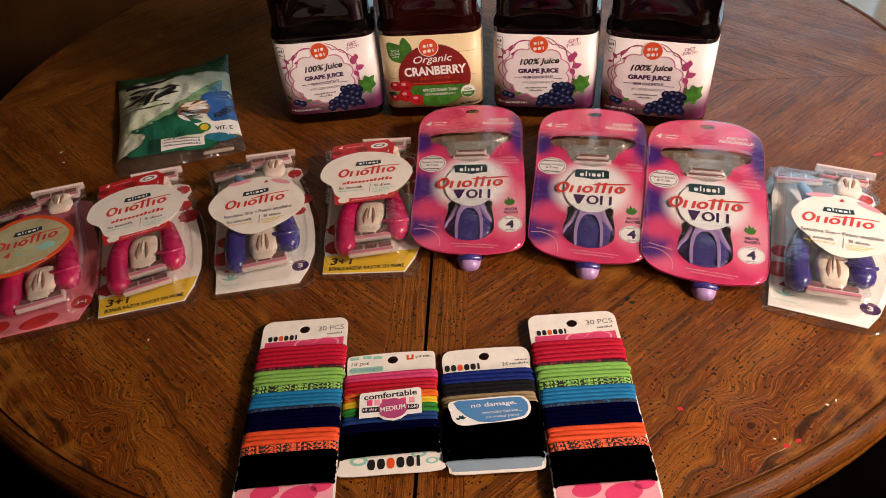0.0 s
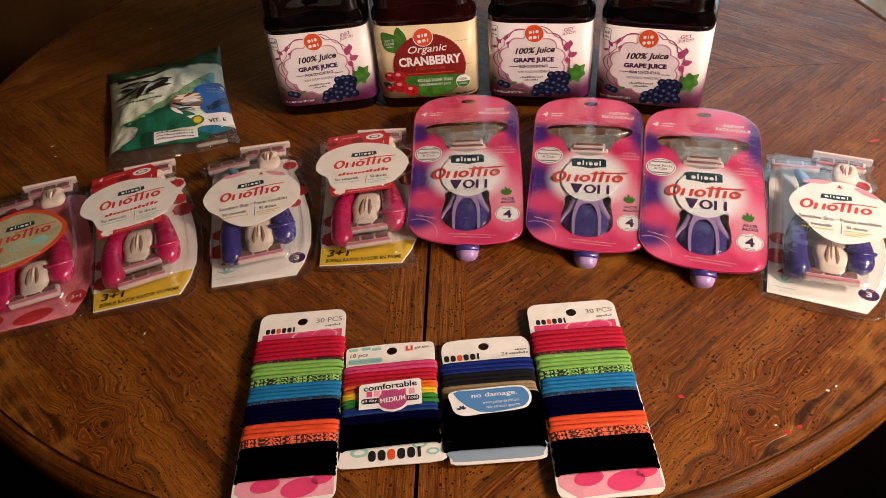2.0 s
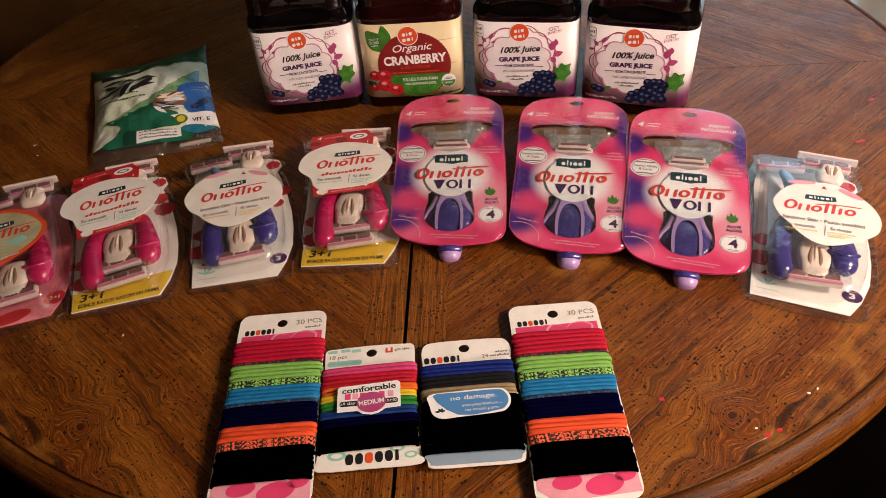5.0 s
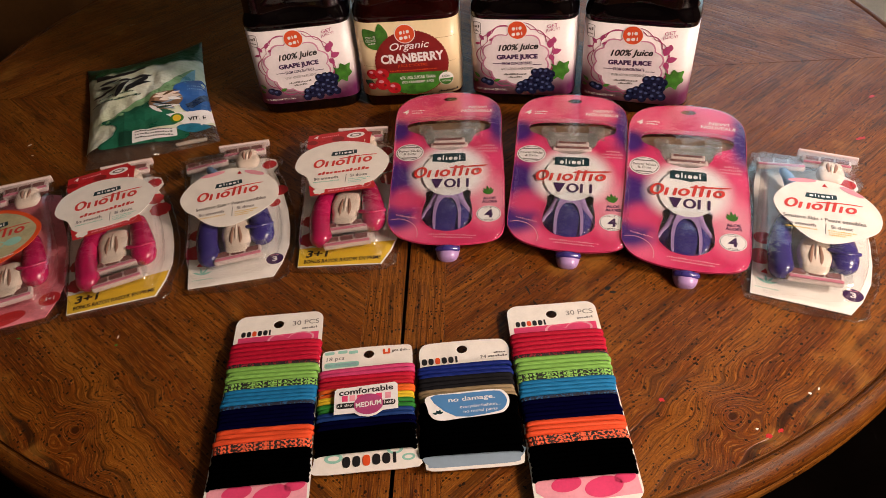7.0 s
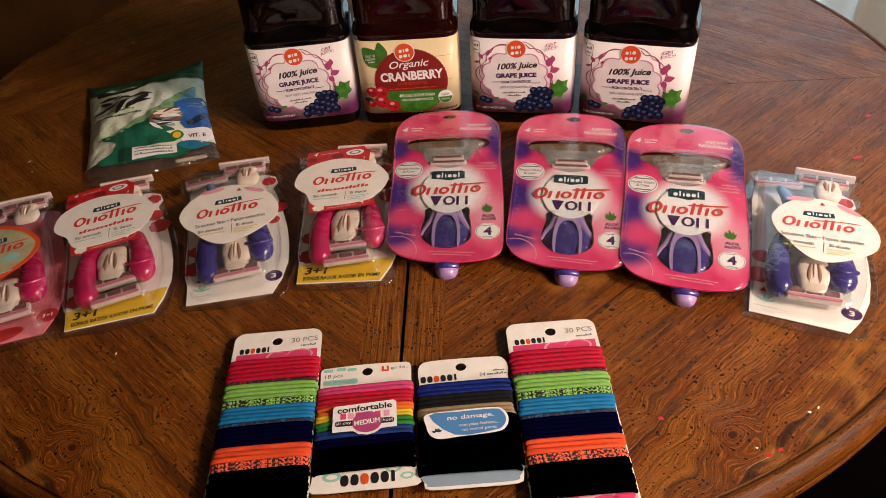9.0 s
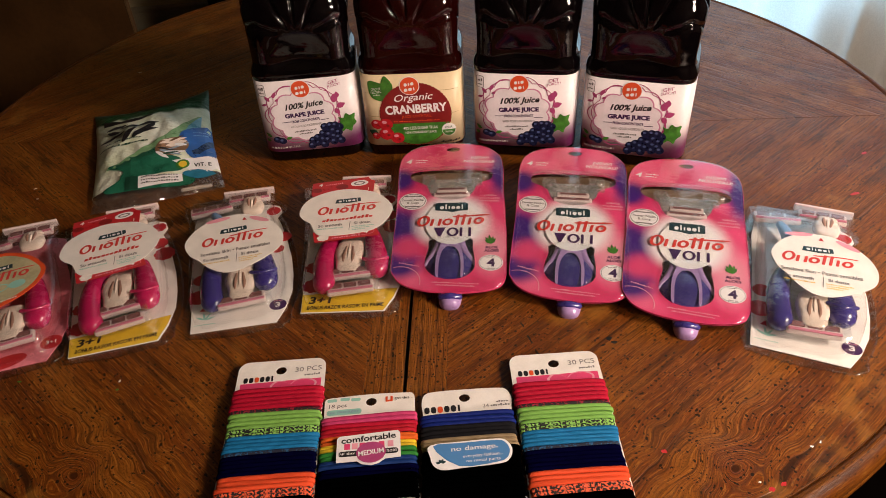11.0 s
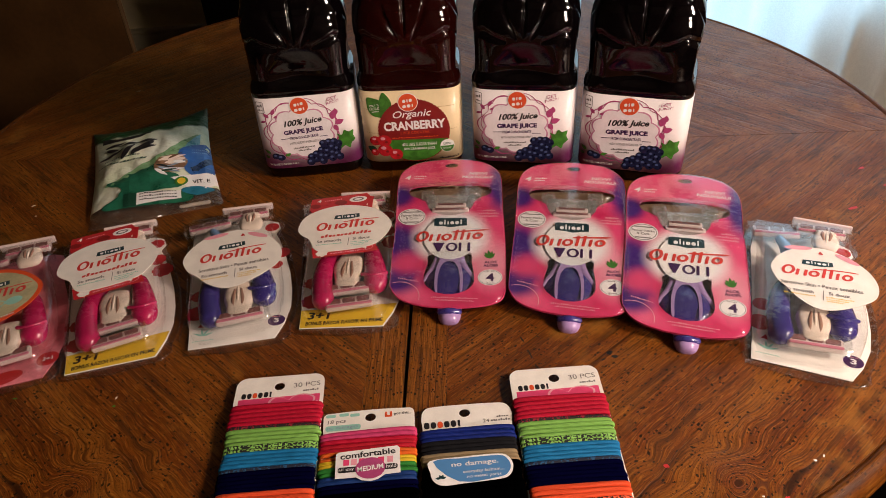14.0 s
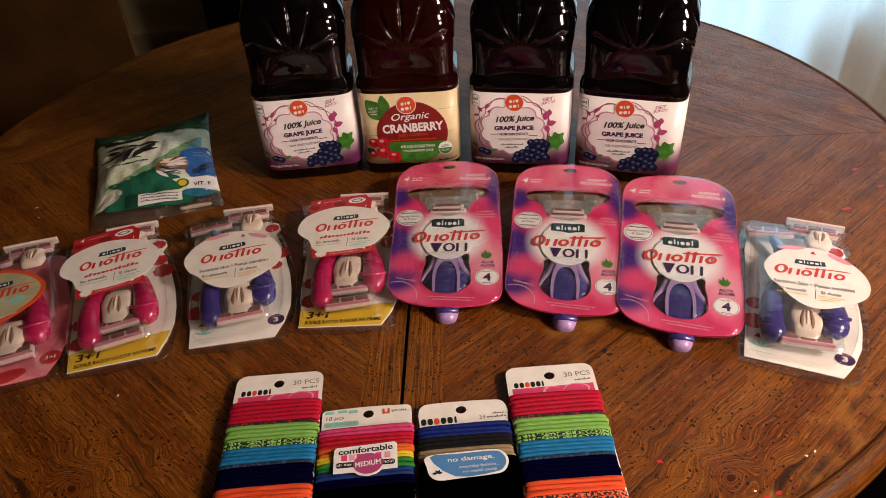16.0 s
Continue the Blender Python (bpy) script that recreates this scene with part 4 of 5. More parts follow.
def stand_bottle(x, y, turn):
    """Front centre of the bottle's foot on the table, and its turn."""
    a = radians(turn)
    return pose(x - math.sin(a) * BD, y + math.cos(a) * BD, TABLE, 0, 0, turn)


g = grape_bottle()
g.matrix_basis = stand_bottle(-0.1175, 0.813, 1.0)
copy_thing(g, stand_bottle(0.1352, 0.780, -13.5))
copy_thing(g, stand_bottle(0.2550, 0.7415, -21.5))
cranberry_bottle().matrix_basis = stand_bottle(0.0057, 0.8047, -5)


# ---- pink and violet razor packs ----
def dome_bm(outline, w0, high, place=flat, steps=5, power=0.5, centre=None, shrink=0.22):
    """A clear bubble over an outline: rings that shrink towards the middle as they rise."""
    bm = bmesh.new()
    cx = sum(p[0] for p in outline) / len(outline) if centre is None else centre[0]
    cy = sum(p[1] for p in outline) / len(outline) if centre is None else centre[1]
    loops = []
    for k in range(steps):
        x = k / (steps - 1)
        s = 1 - shrink * (1 - math.cos(x * math.pi / 2))
        w = w0 + high * math.sin(x * math.pi / 2) ** power
        loops.append([bm.verts.new(place(cx + (px - cx) * s, cy + (py - cy) * s, w)) for px, py in outline])
    n = len(outline)
    for a, b in zip(loops, loops[1:]):
        for i in range(n):
            bm.faces.new((a[i], a[(i + 1) % n], b[(i + 1) % n], b[i]))
    bm.faces.new(loops[-1])
    bmesh.ops.recalc_face_normals(bm, faces=bm.faces)
    return bm


def you_pack():
    ob = thing("razor_pack", pose(0, 0, 0), "pink and violet carded razor pack leaning on the bottles", "razor pack", "pink razor packs")
    outline = spline([(-57, 40), (-57, 108), (-58, 153), (-58.5, 196), (-51, 217), (-33, 229), (0, 233.5), (33, 229), (51, 216), (59, 196), (59, 147), (60, 102), (59, 40), (56, 14), (45, 4), (23, 0), (0, 0), (-24, 3), (-44, 11), (-54, 24)], 5)
    win = spline([(-45, 178), (-34, 184), (0, 186), (34, 184), (47, 178), (45, 168), (31, 160), (25, 146), (18, 138), (2, 134), (-15, 138), (-22, 146), (-28, 160), (-42, 168)], 4)
    low = spline([(-17, 74), (-20, 60), (-23, 46), (-22, 32), (-12, 21), (2, 17), (16, 20), (26, 30), (27, 46), (25, 60), (22, 74)], 4)
    hole = ellipse(2, 222.5, 8, 4.2, 24)
    part("card", plate_bm(outline, 0, 1.2, [win, low, hole]), YPRINT, ob)
    # turned-up lip round the card
    bm = bmesh.new()
    inner = [(x * 0.992 + 0.01, 116 + (y - 116) * 0.995) for x, y in outline]
    loops = [[bm.verts.new(mm(x, y, w)) for x, y in lp] for lp, w in ((outline, -0.6), (outline, 1.3), (inner, 1.6), (inner, 1.25))]
    for a, b in zip(loops, loops[1:]):
        for i in range(len(a)):
            bm.faces.new((a[i], a[(i + 1) % len(a)], b[(i + 1) % len(a)], b[i]))
    bmesh.ops.recalc_face_normals(bm, faces=bm.faces)
    part("edge_lip", bm, PINK, ob, "pink folded edge", True)
    # bubbles
    part("bubble", dome_bm(win, 1.3, 7), COVER, ob, "clear plastic bubble", True)
    part("bubble", dome_bm(low, 1.3, 4), COVER, ob, "clear plastic bubble", True)
    part("back_shell", plate_bm([(x * 0.96, 116 + (y - 116) * 0.97) for x, y in outline], -9, -8.4), TRAY, ob, "clear back of the pack")
    part("cover_film", dome_bm(outline, 1.6, 3.4, power=0.35), COVER, ob, "clear glossy cover film", True)
    # badge
    wht = shape("panel", ellipse(3, 97, 28, 33, 48), WHITE, ob, 2.6, "white oval panel", thick=0.3)
    badge = shape("badge", [(-15, 126), (-12, 127), (17, 127), (20, 125.5), (20, 114.5), (12, 114), (4, 112), (-5, 114), (-15, 115)], TEAL, ob, 3.1, "dark teal name badge")
    mark("badge_stroke", 2.5, 120.2, 26, 7.6, "dliddl", WHITE, badge, 3.3, flat, 0, 0, 0.2)
    mark("name_stroke", 2, 99.5, 72, 16, "Onollio", REDSW, ob, 3.3, flat, 0.22, 2, 0.19, None, "red slanted stroke")
    shape("swash", spline([(6, 105.4), (24, 106.6), (41, 107.6), (41, 105.9), (24, 104.4), (6, 103.4)], 3), REDSW, ob, 3.4)
    mark("name_stroke", 4, 81.5, 40, 13, "vON", PLUM, ob, 3.35, flat, 0, -1, 0.2, None, "dark violet stroke")
    # small print
    letters("lettering", "NEW!", 33, 205.5, 21, 5, WHITE, ob, 1.5, flat, 0.1, 0.02, -3)
    letters("lettering", "NOUVEAU!", 32, 199, 35, 5, WHITE, ob, 1.5, flat, 0.1, 0.02, -3)
    letters("lettering", "4", -48, 201, 7, 8, WHITE, ob, 1.5, flat, 0.2, 0.02)
    bars("fine_print", -34, 203, 14, 2.4, 7, WHITE, ob, 1.5, flat, 0.1, 0, 1)
    bars("fine_print", -35, 199, 12, 2.4, 6, WHITE, ob, 1.5, flat, 0.1, 0, 2)
    shape("seal", ellipse(-40, 132, 15, 13.5), WHITE, ob, 1.5, "white oval seal")
    shape("seal_ring", ellipse(-40, 132, 13.8, 12.2), GREY, ob, 1.6, holes=[ellipse(-40, 132, 13.0, 11.4)])
    shape("seal_band", rounded(-53, 128.5, -27, 136.5, 2), WHITE, ob, 1.7)
    letters("lettering", "Fewer Nicks", -40, 134, 23, 3.6, GREY, ob, 1.8, flat, 0, 0.02)
    letters("lettering", "& Cuts", -40, 129.5, 13, 3.6, GREY, ob, 1.8, flat, 0, 0.02)
    shape("seal_bars", rounded(-50, 139, -30, 140.6, 0.7), GREY, ob, 1.7)
    shape("seal_bars", rounded(-48, 122.6, -32, 124.2, 0.7), GREY, ob, 1.7)
    for k, (y, wd) in enumerate(((140, 14), (135.5, 22), (131, 20))):
        bars("fine_print", 44, y, wd, 2.8, wd // 2, LTPINK, ob, 1.5, flat, 0.1, -3, k)
    letters("lettering", "ALOE", 44, 60, 13, 3.6, PLUM, ob, 1.5, flat, 0, 0.02)
    letters("lettering", "ALOES", 44, 55.2, 15, 3.6, PLUM, ob, 1.5, flat, 0, 0.02)
    for k, tn in enumerate((60, 80, 100, 122, 140)):
        shape("aloe_leaf", leaf(44, 65, 13 - abs(k - 2) * 2, 3.2, tn), GREEN, ob, 1.5 + 0.05 * k)
    shape("count_disc", ellipse(43, 38.5, 12.2, 11), WHITE, ob, 1.5, "white disc with the count")
    shape("count_ring", ellipse(43, 38.5, 11.3, 10.1), PLUM, ob, 1.55, holes=[ellipse(43, 38.5, 10.9, 9.7)])
    letters("lettering", "4", 43, 38.5, 8.5, 11, PLUM, ob, 1.6, flat, 0, 0.03)
    bars("fine_print", 43, 46.3, 9, 1.4, 6, GREY, ob, 1.6, flat, 0, 0, 5)
    bars("fine_print", 43, 30.8, 9, 1.4, 6, GREY, ob, 1.6, flat, 0, 0, 6)
    for k, y in enumerate((12, 8.6)):
        bars("fine_print", 8, y, 46 - 8 * k, 1.8, 24, LTPINK, ob, 1.5, flat, 0, -4, 12 + k)
    arc = [radians(-12 + 122 * k / 24) for k in range(25)]
    shape("tear_arc", [(-47 + 21 * math.cos(a), 14 + 21 * math.sin(a)) for a in arc] + [(-47 + 20.2 * math.cos(a), 14 + 20.2 * math.sin(a)) for a in arc[::-1]], LTPINK, ob, 1.45)
    bars("fine_print", -38, 37.5, 22, 1.8, 11, LTPINK, ob, 1.45, flat, 0, -14, 31)
    # razor inside: violet grip with lilac ribs, cartridges above
    raz = part("razor_grip", round_tube([(2, 78, -7, 0.5), (2, 62, -6, 0.8), (2, 46, -5, 1.0), (2, 36, -5, 0.98)], 24, 4, 24, 0.32), PURPLE, ob, "violet razor grip", True)
    for pts in ([(-8, 78, -2), (-10, 66, -1), (-15, 54, -0.5), (-20, 46, -1.5), (-23, 40, -3)], [(12, 78, -2), (14, 66, -1), (19, 54, -0.5), (24, 46, -1.5), (27, 40, -3)]):
        part("grip_rib", round_tube([(*p, f) for p, f in zip(pts, (2.0, 1.7, 1.2, 0.9, 0.6))], 2.4, 4, 8, 0.4), LILAC, raz, "lilac rib", True)
    arch = spline([(-9, 20), (-9, 38), (-7, 52), (-3, 60), (2, 62), (7, 60), (11, 52), (13, 38), (13, 20), (15.5, 22), (16, 40), (14, 56), (10, 70), (10, 80), (-6, 80), (-6, 70), (-10, 56), (-12, 40), (-11.5, 22)], 3)
    part("grip_rib", plate_bm(arch, 2.0, 2.8), LILAC, raz, "lilac moulded arch")
    part("dark_insert", plate_bm([(x * 1.03, 45 + (y - 45) * 1.02) for x, y in low], -14, -13), BLACK, ob)
    part("window_insert", plate_bm([(x * 1.02, 160 + (y - 160) * 1.02) for x, y in win], -5, -4.4), SMOKE, ob, "smoky brown tray behind the window")
    part("end_cap", tube_bm([(3, 14, -9), (3, 2, -9), (3, -5, -8.5), (3, -9, -8), (3, -11.4, -8), (3, -12.4, -8), (3, -12.7, -8)], [11.8, 11.6, 10.6, 9.2, 7.0, 4.4, 1.2], 28, 0.78), LILAC, ob, "lilac grip end", True)
    part("end_collar", round_tube([(-6, -1.5, -3.6, 0.9), (3, -3, -0.6, 1.0), (12, -1.5, -3.6, 0.9)], 3.6, 4, 14, 0.8), PURPLE, ob, "violet collar", True)
    for x, y, ln in ((2, 150, 34), (2, 142, 40)):
        part("cartridge", box_bm(*mm(x - ln / 2, x + ln / 2), *mm(y - 3.4, y + 3.4), *mm(-4, 2.5), 0.0012), PALEPL, ob, "pale razor cartridge")
        part("lubricating_strip", box_bm(*mm(x - ln / 2 + 3, x + ln / 2 - 3), *mm(y - 1.4, y + 1.4), *mm(3.05, 3.6), 0.0003), BLADE, ob)
    part("clear_holder", box_bm(*mm(-25, 29), *mm(146, 170), *mm(-4, 1.6), 0.003), HOLDER, ob, "milky clear blade holder")
    part("blade_guard", box_bm(*mm(-32, -16), *mm(158, 178), *mm(-4, 2), 0.003), FILM, ob, "clear blade cover")
    part("blade_guard", box_bm(*mm(18, 36), *mm(156, 180), *mm(-4, 3), 0.003), FILM, ob, "clear blade cover")
    return ob


y = you_pack()
y.matrix_basis = pose(0.022, 0.5365, 0.762) @ pose(0, 0, 0, 0, 0, -6.4) @ pose(0, 0, 0, 5.6)
copy_thing(y, pose(0.1327, 0.511, 0.762) @ pose(0, 0, 0, 0, 0, -13.4) @ pose(0, 0, 0, 5.6))
copy_thing(y, pose(0.2315, 0.4715, 0.762) @ pose(0, 0, 0, 0, 0, -17.6) @ pose(0, 0, 0, 5.6))


# ---- blister packs of women's razors ----
def razor(parent, head, neck, grip, color, radius=9.5, w=12, tip=None, second=None):
    """One razor in the pack: head centre (x, y, turn), neck and grip points."""
    hx, hy, turn = head
    m = pose(*mm(hx, hy, w), 0, 0, turn)
    body = part("cartridge", box_bm(*mm(-23, 23), *mm(-6, 7.5), *mm(-3, 3), 0.0018), PALEPL, parent, "pale pink razor cartridge", at=m)
    for k in (-1, 0, 1):
        part("blade_window", box_bm(*mm(k * 14 - 6, k * 14 + 6), *mm(-0.8, 5.2), *mm(3.05, 3.5), 0.0008), BLADE, body)
    part("rubber_strip", box_bm(*mm(-22, 22), *mm(-5.8, -2.6), *mm(2.9, 3.9), 0.0008), PINKPL, body, "pink rubber strip")
    part("clear_guard", box_bm(*mm(-29, 29), *mm(-8.5, 10), *mm(-4, 6.5), 0.002), BLISTER, body, "clear blade cover")
    if neck:
        # neck: a cream oval, its long slots drawn as dark strips
        (nx, ny, nw, nh, nt) = neck
        out = spline([(-nw * 0.30, -nh / 2), (-nw * 0.42, -nh * 0.2), (-nw / 2, nh * 0.05), (-nw * 0.46, nh * 0.3), (-nw * 0.3, nh / 2), (nw * 0.3, nh / 2), (nw * 0.46, nh * 0.3), (nw / 2, nh * 0.05), (nw * 0.42, -nh * 0.2), (nw * 0.30, -nh / 2)], 4)
        nm = pose(*mm(nx, ny, w - 2), 0, 0, nt)
        neckp = part("neck", dome_bm(out, 2, 7, power=0.6, steps=8, shrink=0.72), PEARL, parent, "cream plastic neck", True, at=nm)
        for s in (-1, 1):
            # no recess is cut: the darker cream stands for shade inside the slot
            part("slot", round_tube([(s * nw * 0.13, -nh * 0.36, 7.4, 0.6), (s * nw * 0.15, -nh * 0.1, 8.7, 1.0), (s * nw * 0.10, nh * 0.20, 8.5, 0.7)], 1.9, 4, 8, 0.6), SLOT_SHADE, neckp, "raised strip coloured as slot shade", True)
        part("neck_ridge", round_tube([(0, -nh * 0.42, 6.6, 0.8), (0, 0, 9.0, 1.0), (0, nh * 0.3, 8.2, 0.7)], 1.4, 4, 8, 0.8), PEARL, neckp, smooth=True)
    if grip:
        part("grip", round_tube(grip, radius, 5, 18, 0.8), color, parent, "violet moulded grip" if color is PURPLE else "magenta moulded grip", True)


OUT = [(0, 0), (81, 0), (90, 19), (96, 42), (97, 68), (95, 96), (90, 126), (83, 156), (79, 168), (84, 178), (81, 190), (70, 196), (24, 196), (-12, 190), (-13, 160), (-8, 110), (-3, 50)]


def blister_pack(name_label, style, shift=0.0):
    ob = thing("razor_pack", pose(0, 0, 0), name_label, "razor pack", "blister packs of razors")
    card_mat = {"sensitive": CREAM, "raspberry": CREAM, "coconut": ROSE}[style]
    card = part("card", plate_bm(OUT, 1.2, 1.9), card_mat, ob, "printed backing card")
    tray = [(40 + (x - 40) * 1.10, 98 + (y - 98) * 1.06) for x, y in OUT]
    part("tray", plate_bm(spline(tray, 2), 0.2, 0.9), TRAY, ob, "clear plastic tray edge")
    part("tray_lip", round_tube([(*q, 1.0, 1.0) for q in spline(tray, 2)], 0.9, 1, 6), TRAY, ob, "raised lip of the tray", True)
    color = PURPLE if style == "sensitive" else MAGENTA
    # art on the card
    if style == "sensitive":
        for x, yy, r in ((4, 76, 9), (4, 50, 11), (74, 182, 8), (86, 132, 9), (80, 112, 7)):
            shape("red_spot", [q for q in ellipse(x, yy, r, r * 0.95, 28)], RED, card, 2.1)
        shape("red_spot", [(6, 29), (12, 28), (10, 35)], RED, card, 2.1)
        for k, tn in enumerate((20, 60, 100, 150)):
            shape("sprig", leaf(12, 16, 10, 2.2, tn), MINT, card, 2.1 + 0.04 * k)
        bars("fine_print", 13, 10, 20, 1.6, 10, MINT, card, 2.1, flat, 0, 0, 3)
        shape("count_disc", ellipse(82, 24, 8.4, 7.6, 30), PLUM, card, 2.2, "dark violet count disc")
        letters("lettering", "3", 82, 24, 5, 6.5, WHITE, card, 2.35, flat, 0, 0.03)
        bars("fine_print", 82, 29.4, 8, 1.2, 5, LTPINK, card, 2.35, flat, 0, 0, 4)
    elif style == "raspberry":
        shape("yellow_band", [(0.6, 0.6), (80, 0.6), (89, 20), (92.5, 32), (-1.4, 25)], YELLOW, card, 2.1, "yellow bonus band")
        letters("lettering", "3+1", 17, 17, 22, 10, INK, card, 2.3, flat, 0.1, 0.03, 1)
        letters("lettering", "BONUS RAZOR", 22, 6.5, 33, 5, INK, card, 2.3, flat, 0.05, 0.02, 1)
        letters("lettering", "RASOIR EN PRIME", 60, 8, 40, 5, INK, card, 2.3, flat, 0.05, 0.02, 3)
        for x, yy, r in ((7, 38, 10), (5, 66, 9), (82, 132, 11), (76, 152, 9), (74, 182, 8), (20, 34, 7)):
            shape("raspberry", cloud(x, yy, r, r, 9, 0.12, 54), RED, card, 2.2, "red raspberry print")
    else:
        for x, yy, rx, ry in ((45, 10, 18, 8), (83, 24, 10, 9), (10, 14, 8, 7), (20, 40, 9, 8)):
            shape("red_spot", ellipse(x, yy, rx, ry, 30, 10), RED, card, 2.1)
        letters("lettering", "3+1", 83, 24, 9, 5, WHITE, card, 2.3, flat, 0, 0.02)
    # razors
    if style == "raspberry":
        razor(ob, (47, 24, 9), None, None, color, w=10)
        razor(ob, (43, 43, 9), (42, 69, 31, 48, 0), None, color, w=12)
    else:
        razor(ob, (49, 25, 6), (47, 50, 30, 47, 2), None, color, w=12)
    part("grip", round_tube([(24, 108, 10, 0.8), (18, 84, 12, 0.95), (17, 55, 13, 1.05), (21, 29, 12, 1.1)], 10, 5, 18, 0.85), color, ob, "rounded moulded grip", True)
    part("grip", round_tube([(62, 108, 10, 0.8), (66, 88, 12, 1.0), (70, 66, 13, 1.15), (71, 52, 12, 1.2)], 10.5, 5, 18, 0.8), color, ob, "rounded moulded grip", True)
    part("grip_ring", round_tube([(58, 58, 19, 1), (70, 53, 21.5, 1), (82, 60, 18, 1)], 2.0, 4, 8), color, ob, smooth=True)
    razor(ob, (50, 190, 3), (54, 174, 26, 30, 180), None, color, w=17)
    razor(ob, (8, 180, 10), None, [(12, 170, 14, 0.6), (18, 158, 14, 0.8), (22, 146, 13, 0.9)], SKYBLUE if style == "sensitive" else color, 7.5, 14)
    part("blade_guard", box_bm(*mm(22, 78), *mm(183, 198), *mm(13, 24), 0.003), BLISTER, ob, "clear blade cover")
    part("blade_guard", box_bm(*mm(-14, 26), *mm(168, 192), *mm(8, 20), 0.003), BLISTER, ob, "clear blade cover")
    part("top_tab", box_bm(*mm(22, 78), *mm(196, 199), *mm(17, 25), 0.0008), PALEPL, ob, "pale pink top tab")
    # clear bubble
    bub = spline([(4, 8), (40, 5), (78, 10), (90, 42), (90, 80), (84, 120), (76, 160), (74, 182), (30, 188), (-6, 182), (-8, 140), (-4, 80)], 4)
    part("bubble", dome_bm(bub, 2.0, 22, power=0.45, steps=6), BLISTER, ob, "clear plastic bubble", True)
    # oval front label
    if style == "raspberry":
        oval = spline([(-17, 130), (-13, 150), (2, 164), (26, 172), (54, 168), (71, 157), (83, 138), (82, 123), (76, 110), (64, 97), (34, 90), (8, 91), (-2, 110), (-12, 119)], 4)
        rd = shape("header", [(-9, 164), (-10, 186), (52, 196), (60, 184), (60, 150), (0, 150)], RED, ob, 24.6, "red header strip", thick=0.3)
        letters("lettering", "4", -1, 182, 5, 6, WHITE, rd, 25.0, flat, 0.2, 0.02, 9)
        bars("fine_print", 15, 184, 20, 2.4, 9, LTPINK, rd, 25.0, flat, 0, 9, 3)
        for k, (x, v, r) in enumerate(((-4, 172, 6), (9, 175, 7), (24, 178, 7), (56, 186, 5))):
            shape("raspberry", cloud(x, v, r, r * 0.7, 9, 0.12, 54), CRANB if k % 2 else DKRED, rd, 24.95 + 0.02 * k, "raspberry print")
        shape("seal", ellipse(43, 184, 10, 5.6, 30, 9), WHITE, rd, 25.05)
        shape("seal_mark", ellipse(43, 184, 6.4, 3.2, 24, 9), GREY, rd, 25.15, holes=[ellipse(43, 184, 4.4, 1.8, 24, 9)])
        st = shape("strip", [(2, 96), (6, 79), (72, 89), (67, 106)], RED, ob, 24.6, "red lower strip", thick=0.3)
        bars("fine_print", 38, 88, 30, 2.4, 12, LTPINK, st, 25.0, flat, 0, 8, 5)
        letters("lettering", "4", 58, 94.5, 4.5, 6, WHITE, st, 25.2, flat, 0.2, 0.03, 8)
        shape("seal", ellipse(58, 94.5, 8.6, 4.8, 30, 8), LTPINK, st, 25.05, holes=[ellipse(58, 94.5, 8.0, 4.3, 30, 8)])
        shape("flower", cloud(14, 86, 6, 5, 7, 0.2, 42), CREAM, st, 25.1)
        lift, tn, cx, top = 0.0, 8, 34, 150
    elif style == "sensitive":
        oval = spline([(-11, 107), (-6, 125), (7, 141), (24, 149), (45, 151), (66, 141), (82, 126), (90, 107), (88, 88), (77, 75), (60, 63), (44, 56), (30, 57), (16, 67), (6, 79), (-4, 89)], 4)
        lift, tn, cx, top = 0.0, 6, 38, 124
    else:
        oval = spline([(-14, 110), (-8, 132), (10, 147), (33, 151), (56, 140), (72, 122), (77, 106), (68, 84), (46, 66), (22, 57), (2, 62), (-12, 84)], 4)
        lift, tn, cx, top = 0.0, 8, 30, 124
    cx += shift
    if shift:
        oval = [(44 + shift + (x - 40) * 0.92, 103 + (v - 103) * 0.96) for x, v in oval]
    lab = shape("front_label", oval, ORANGE if style == "coconut" else CREAM, ob, 25.0, "orange-edged oval front label" if style == "coconut" else "cream oval front label", thick=0.5)
    if style == "coconut":
        shape("inner_panel", [(31 + (x - 31) * 0.9, 105 + (v - 105) * 0.88) for x, v in oval], paint("pale_green_print", (0.46, 0.42, 0.25), 0.4, 0.2, 40), lab, 25.6, "pale green inner panel")
    f = 25.8
    bd = shape("badge", [(cx - 14, top - 5), (cx - 13, top + 2), (cx + 13, top + 5), (cx + 14, top - 1.5), (cx + 3, top - 4.5)], TEAL, lab, f, "dark teal name badge")
    mark("badge_stroke", cx, top + 0.2, 22, 4.8, "dliddl", WHITE, bd, f + 0.15, flat, 0, 6, 0.2)
    mark("name_stroke", cx, top - 14.5, 64, 14.5, "Onollio", REDSW, lab, f, flat, 0.22, tn, 0.19, None, "red slanted stroke")
    shape("swash", spline([(cx - 2, top - 9.5), (cx + 18, top - 5.5), (cx + 34, top - 4.5), (cx + 34, top - 5.7), (cx + 18, top - 6.9), (cx - 2, top - 11)], 3), REDSW, lab, f + 0.05)
    if style == "sensitive":
        letters("lettering", "Sensitive Skin \u2022 Peaux sensibles", cx + 4, top - 34, 70, 5.2, GREY, lab, f, flat, 0, 0.01, tn - 1)
        yb = top - 46
        for x, v, rx, ry in ((20, 144, 13, 3.2), (64, 138, 12, 3.2)):
            shape("petal", ellipse(x + shift, v, rx, ry, 26, 12 if x < 40 else -28), LTPINK, lab, f)
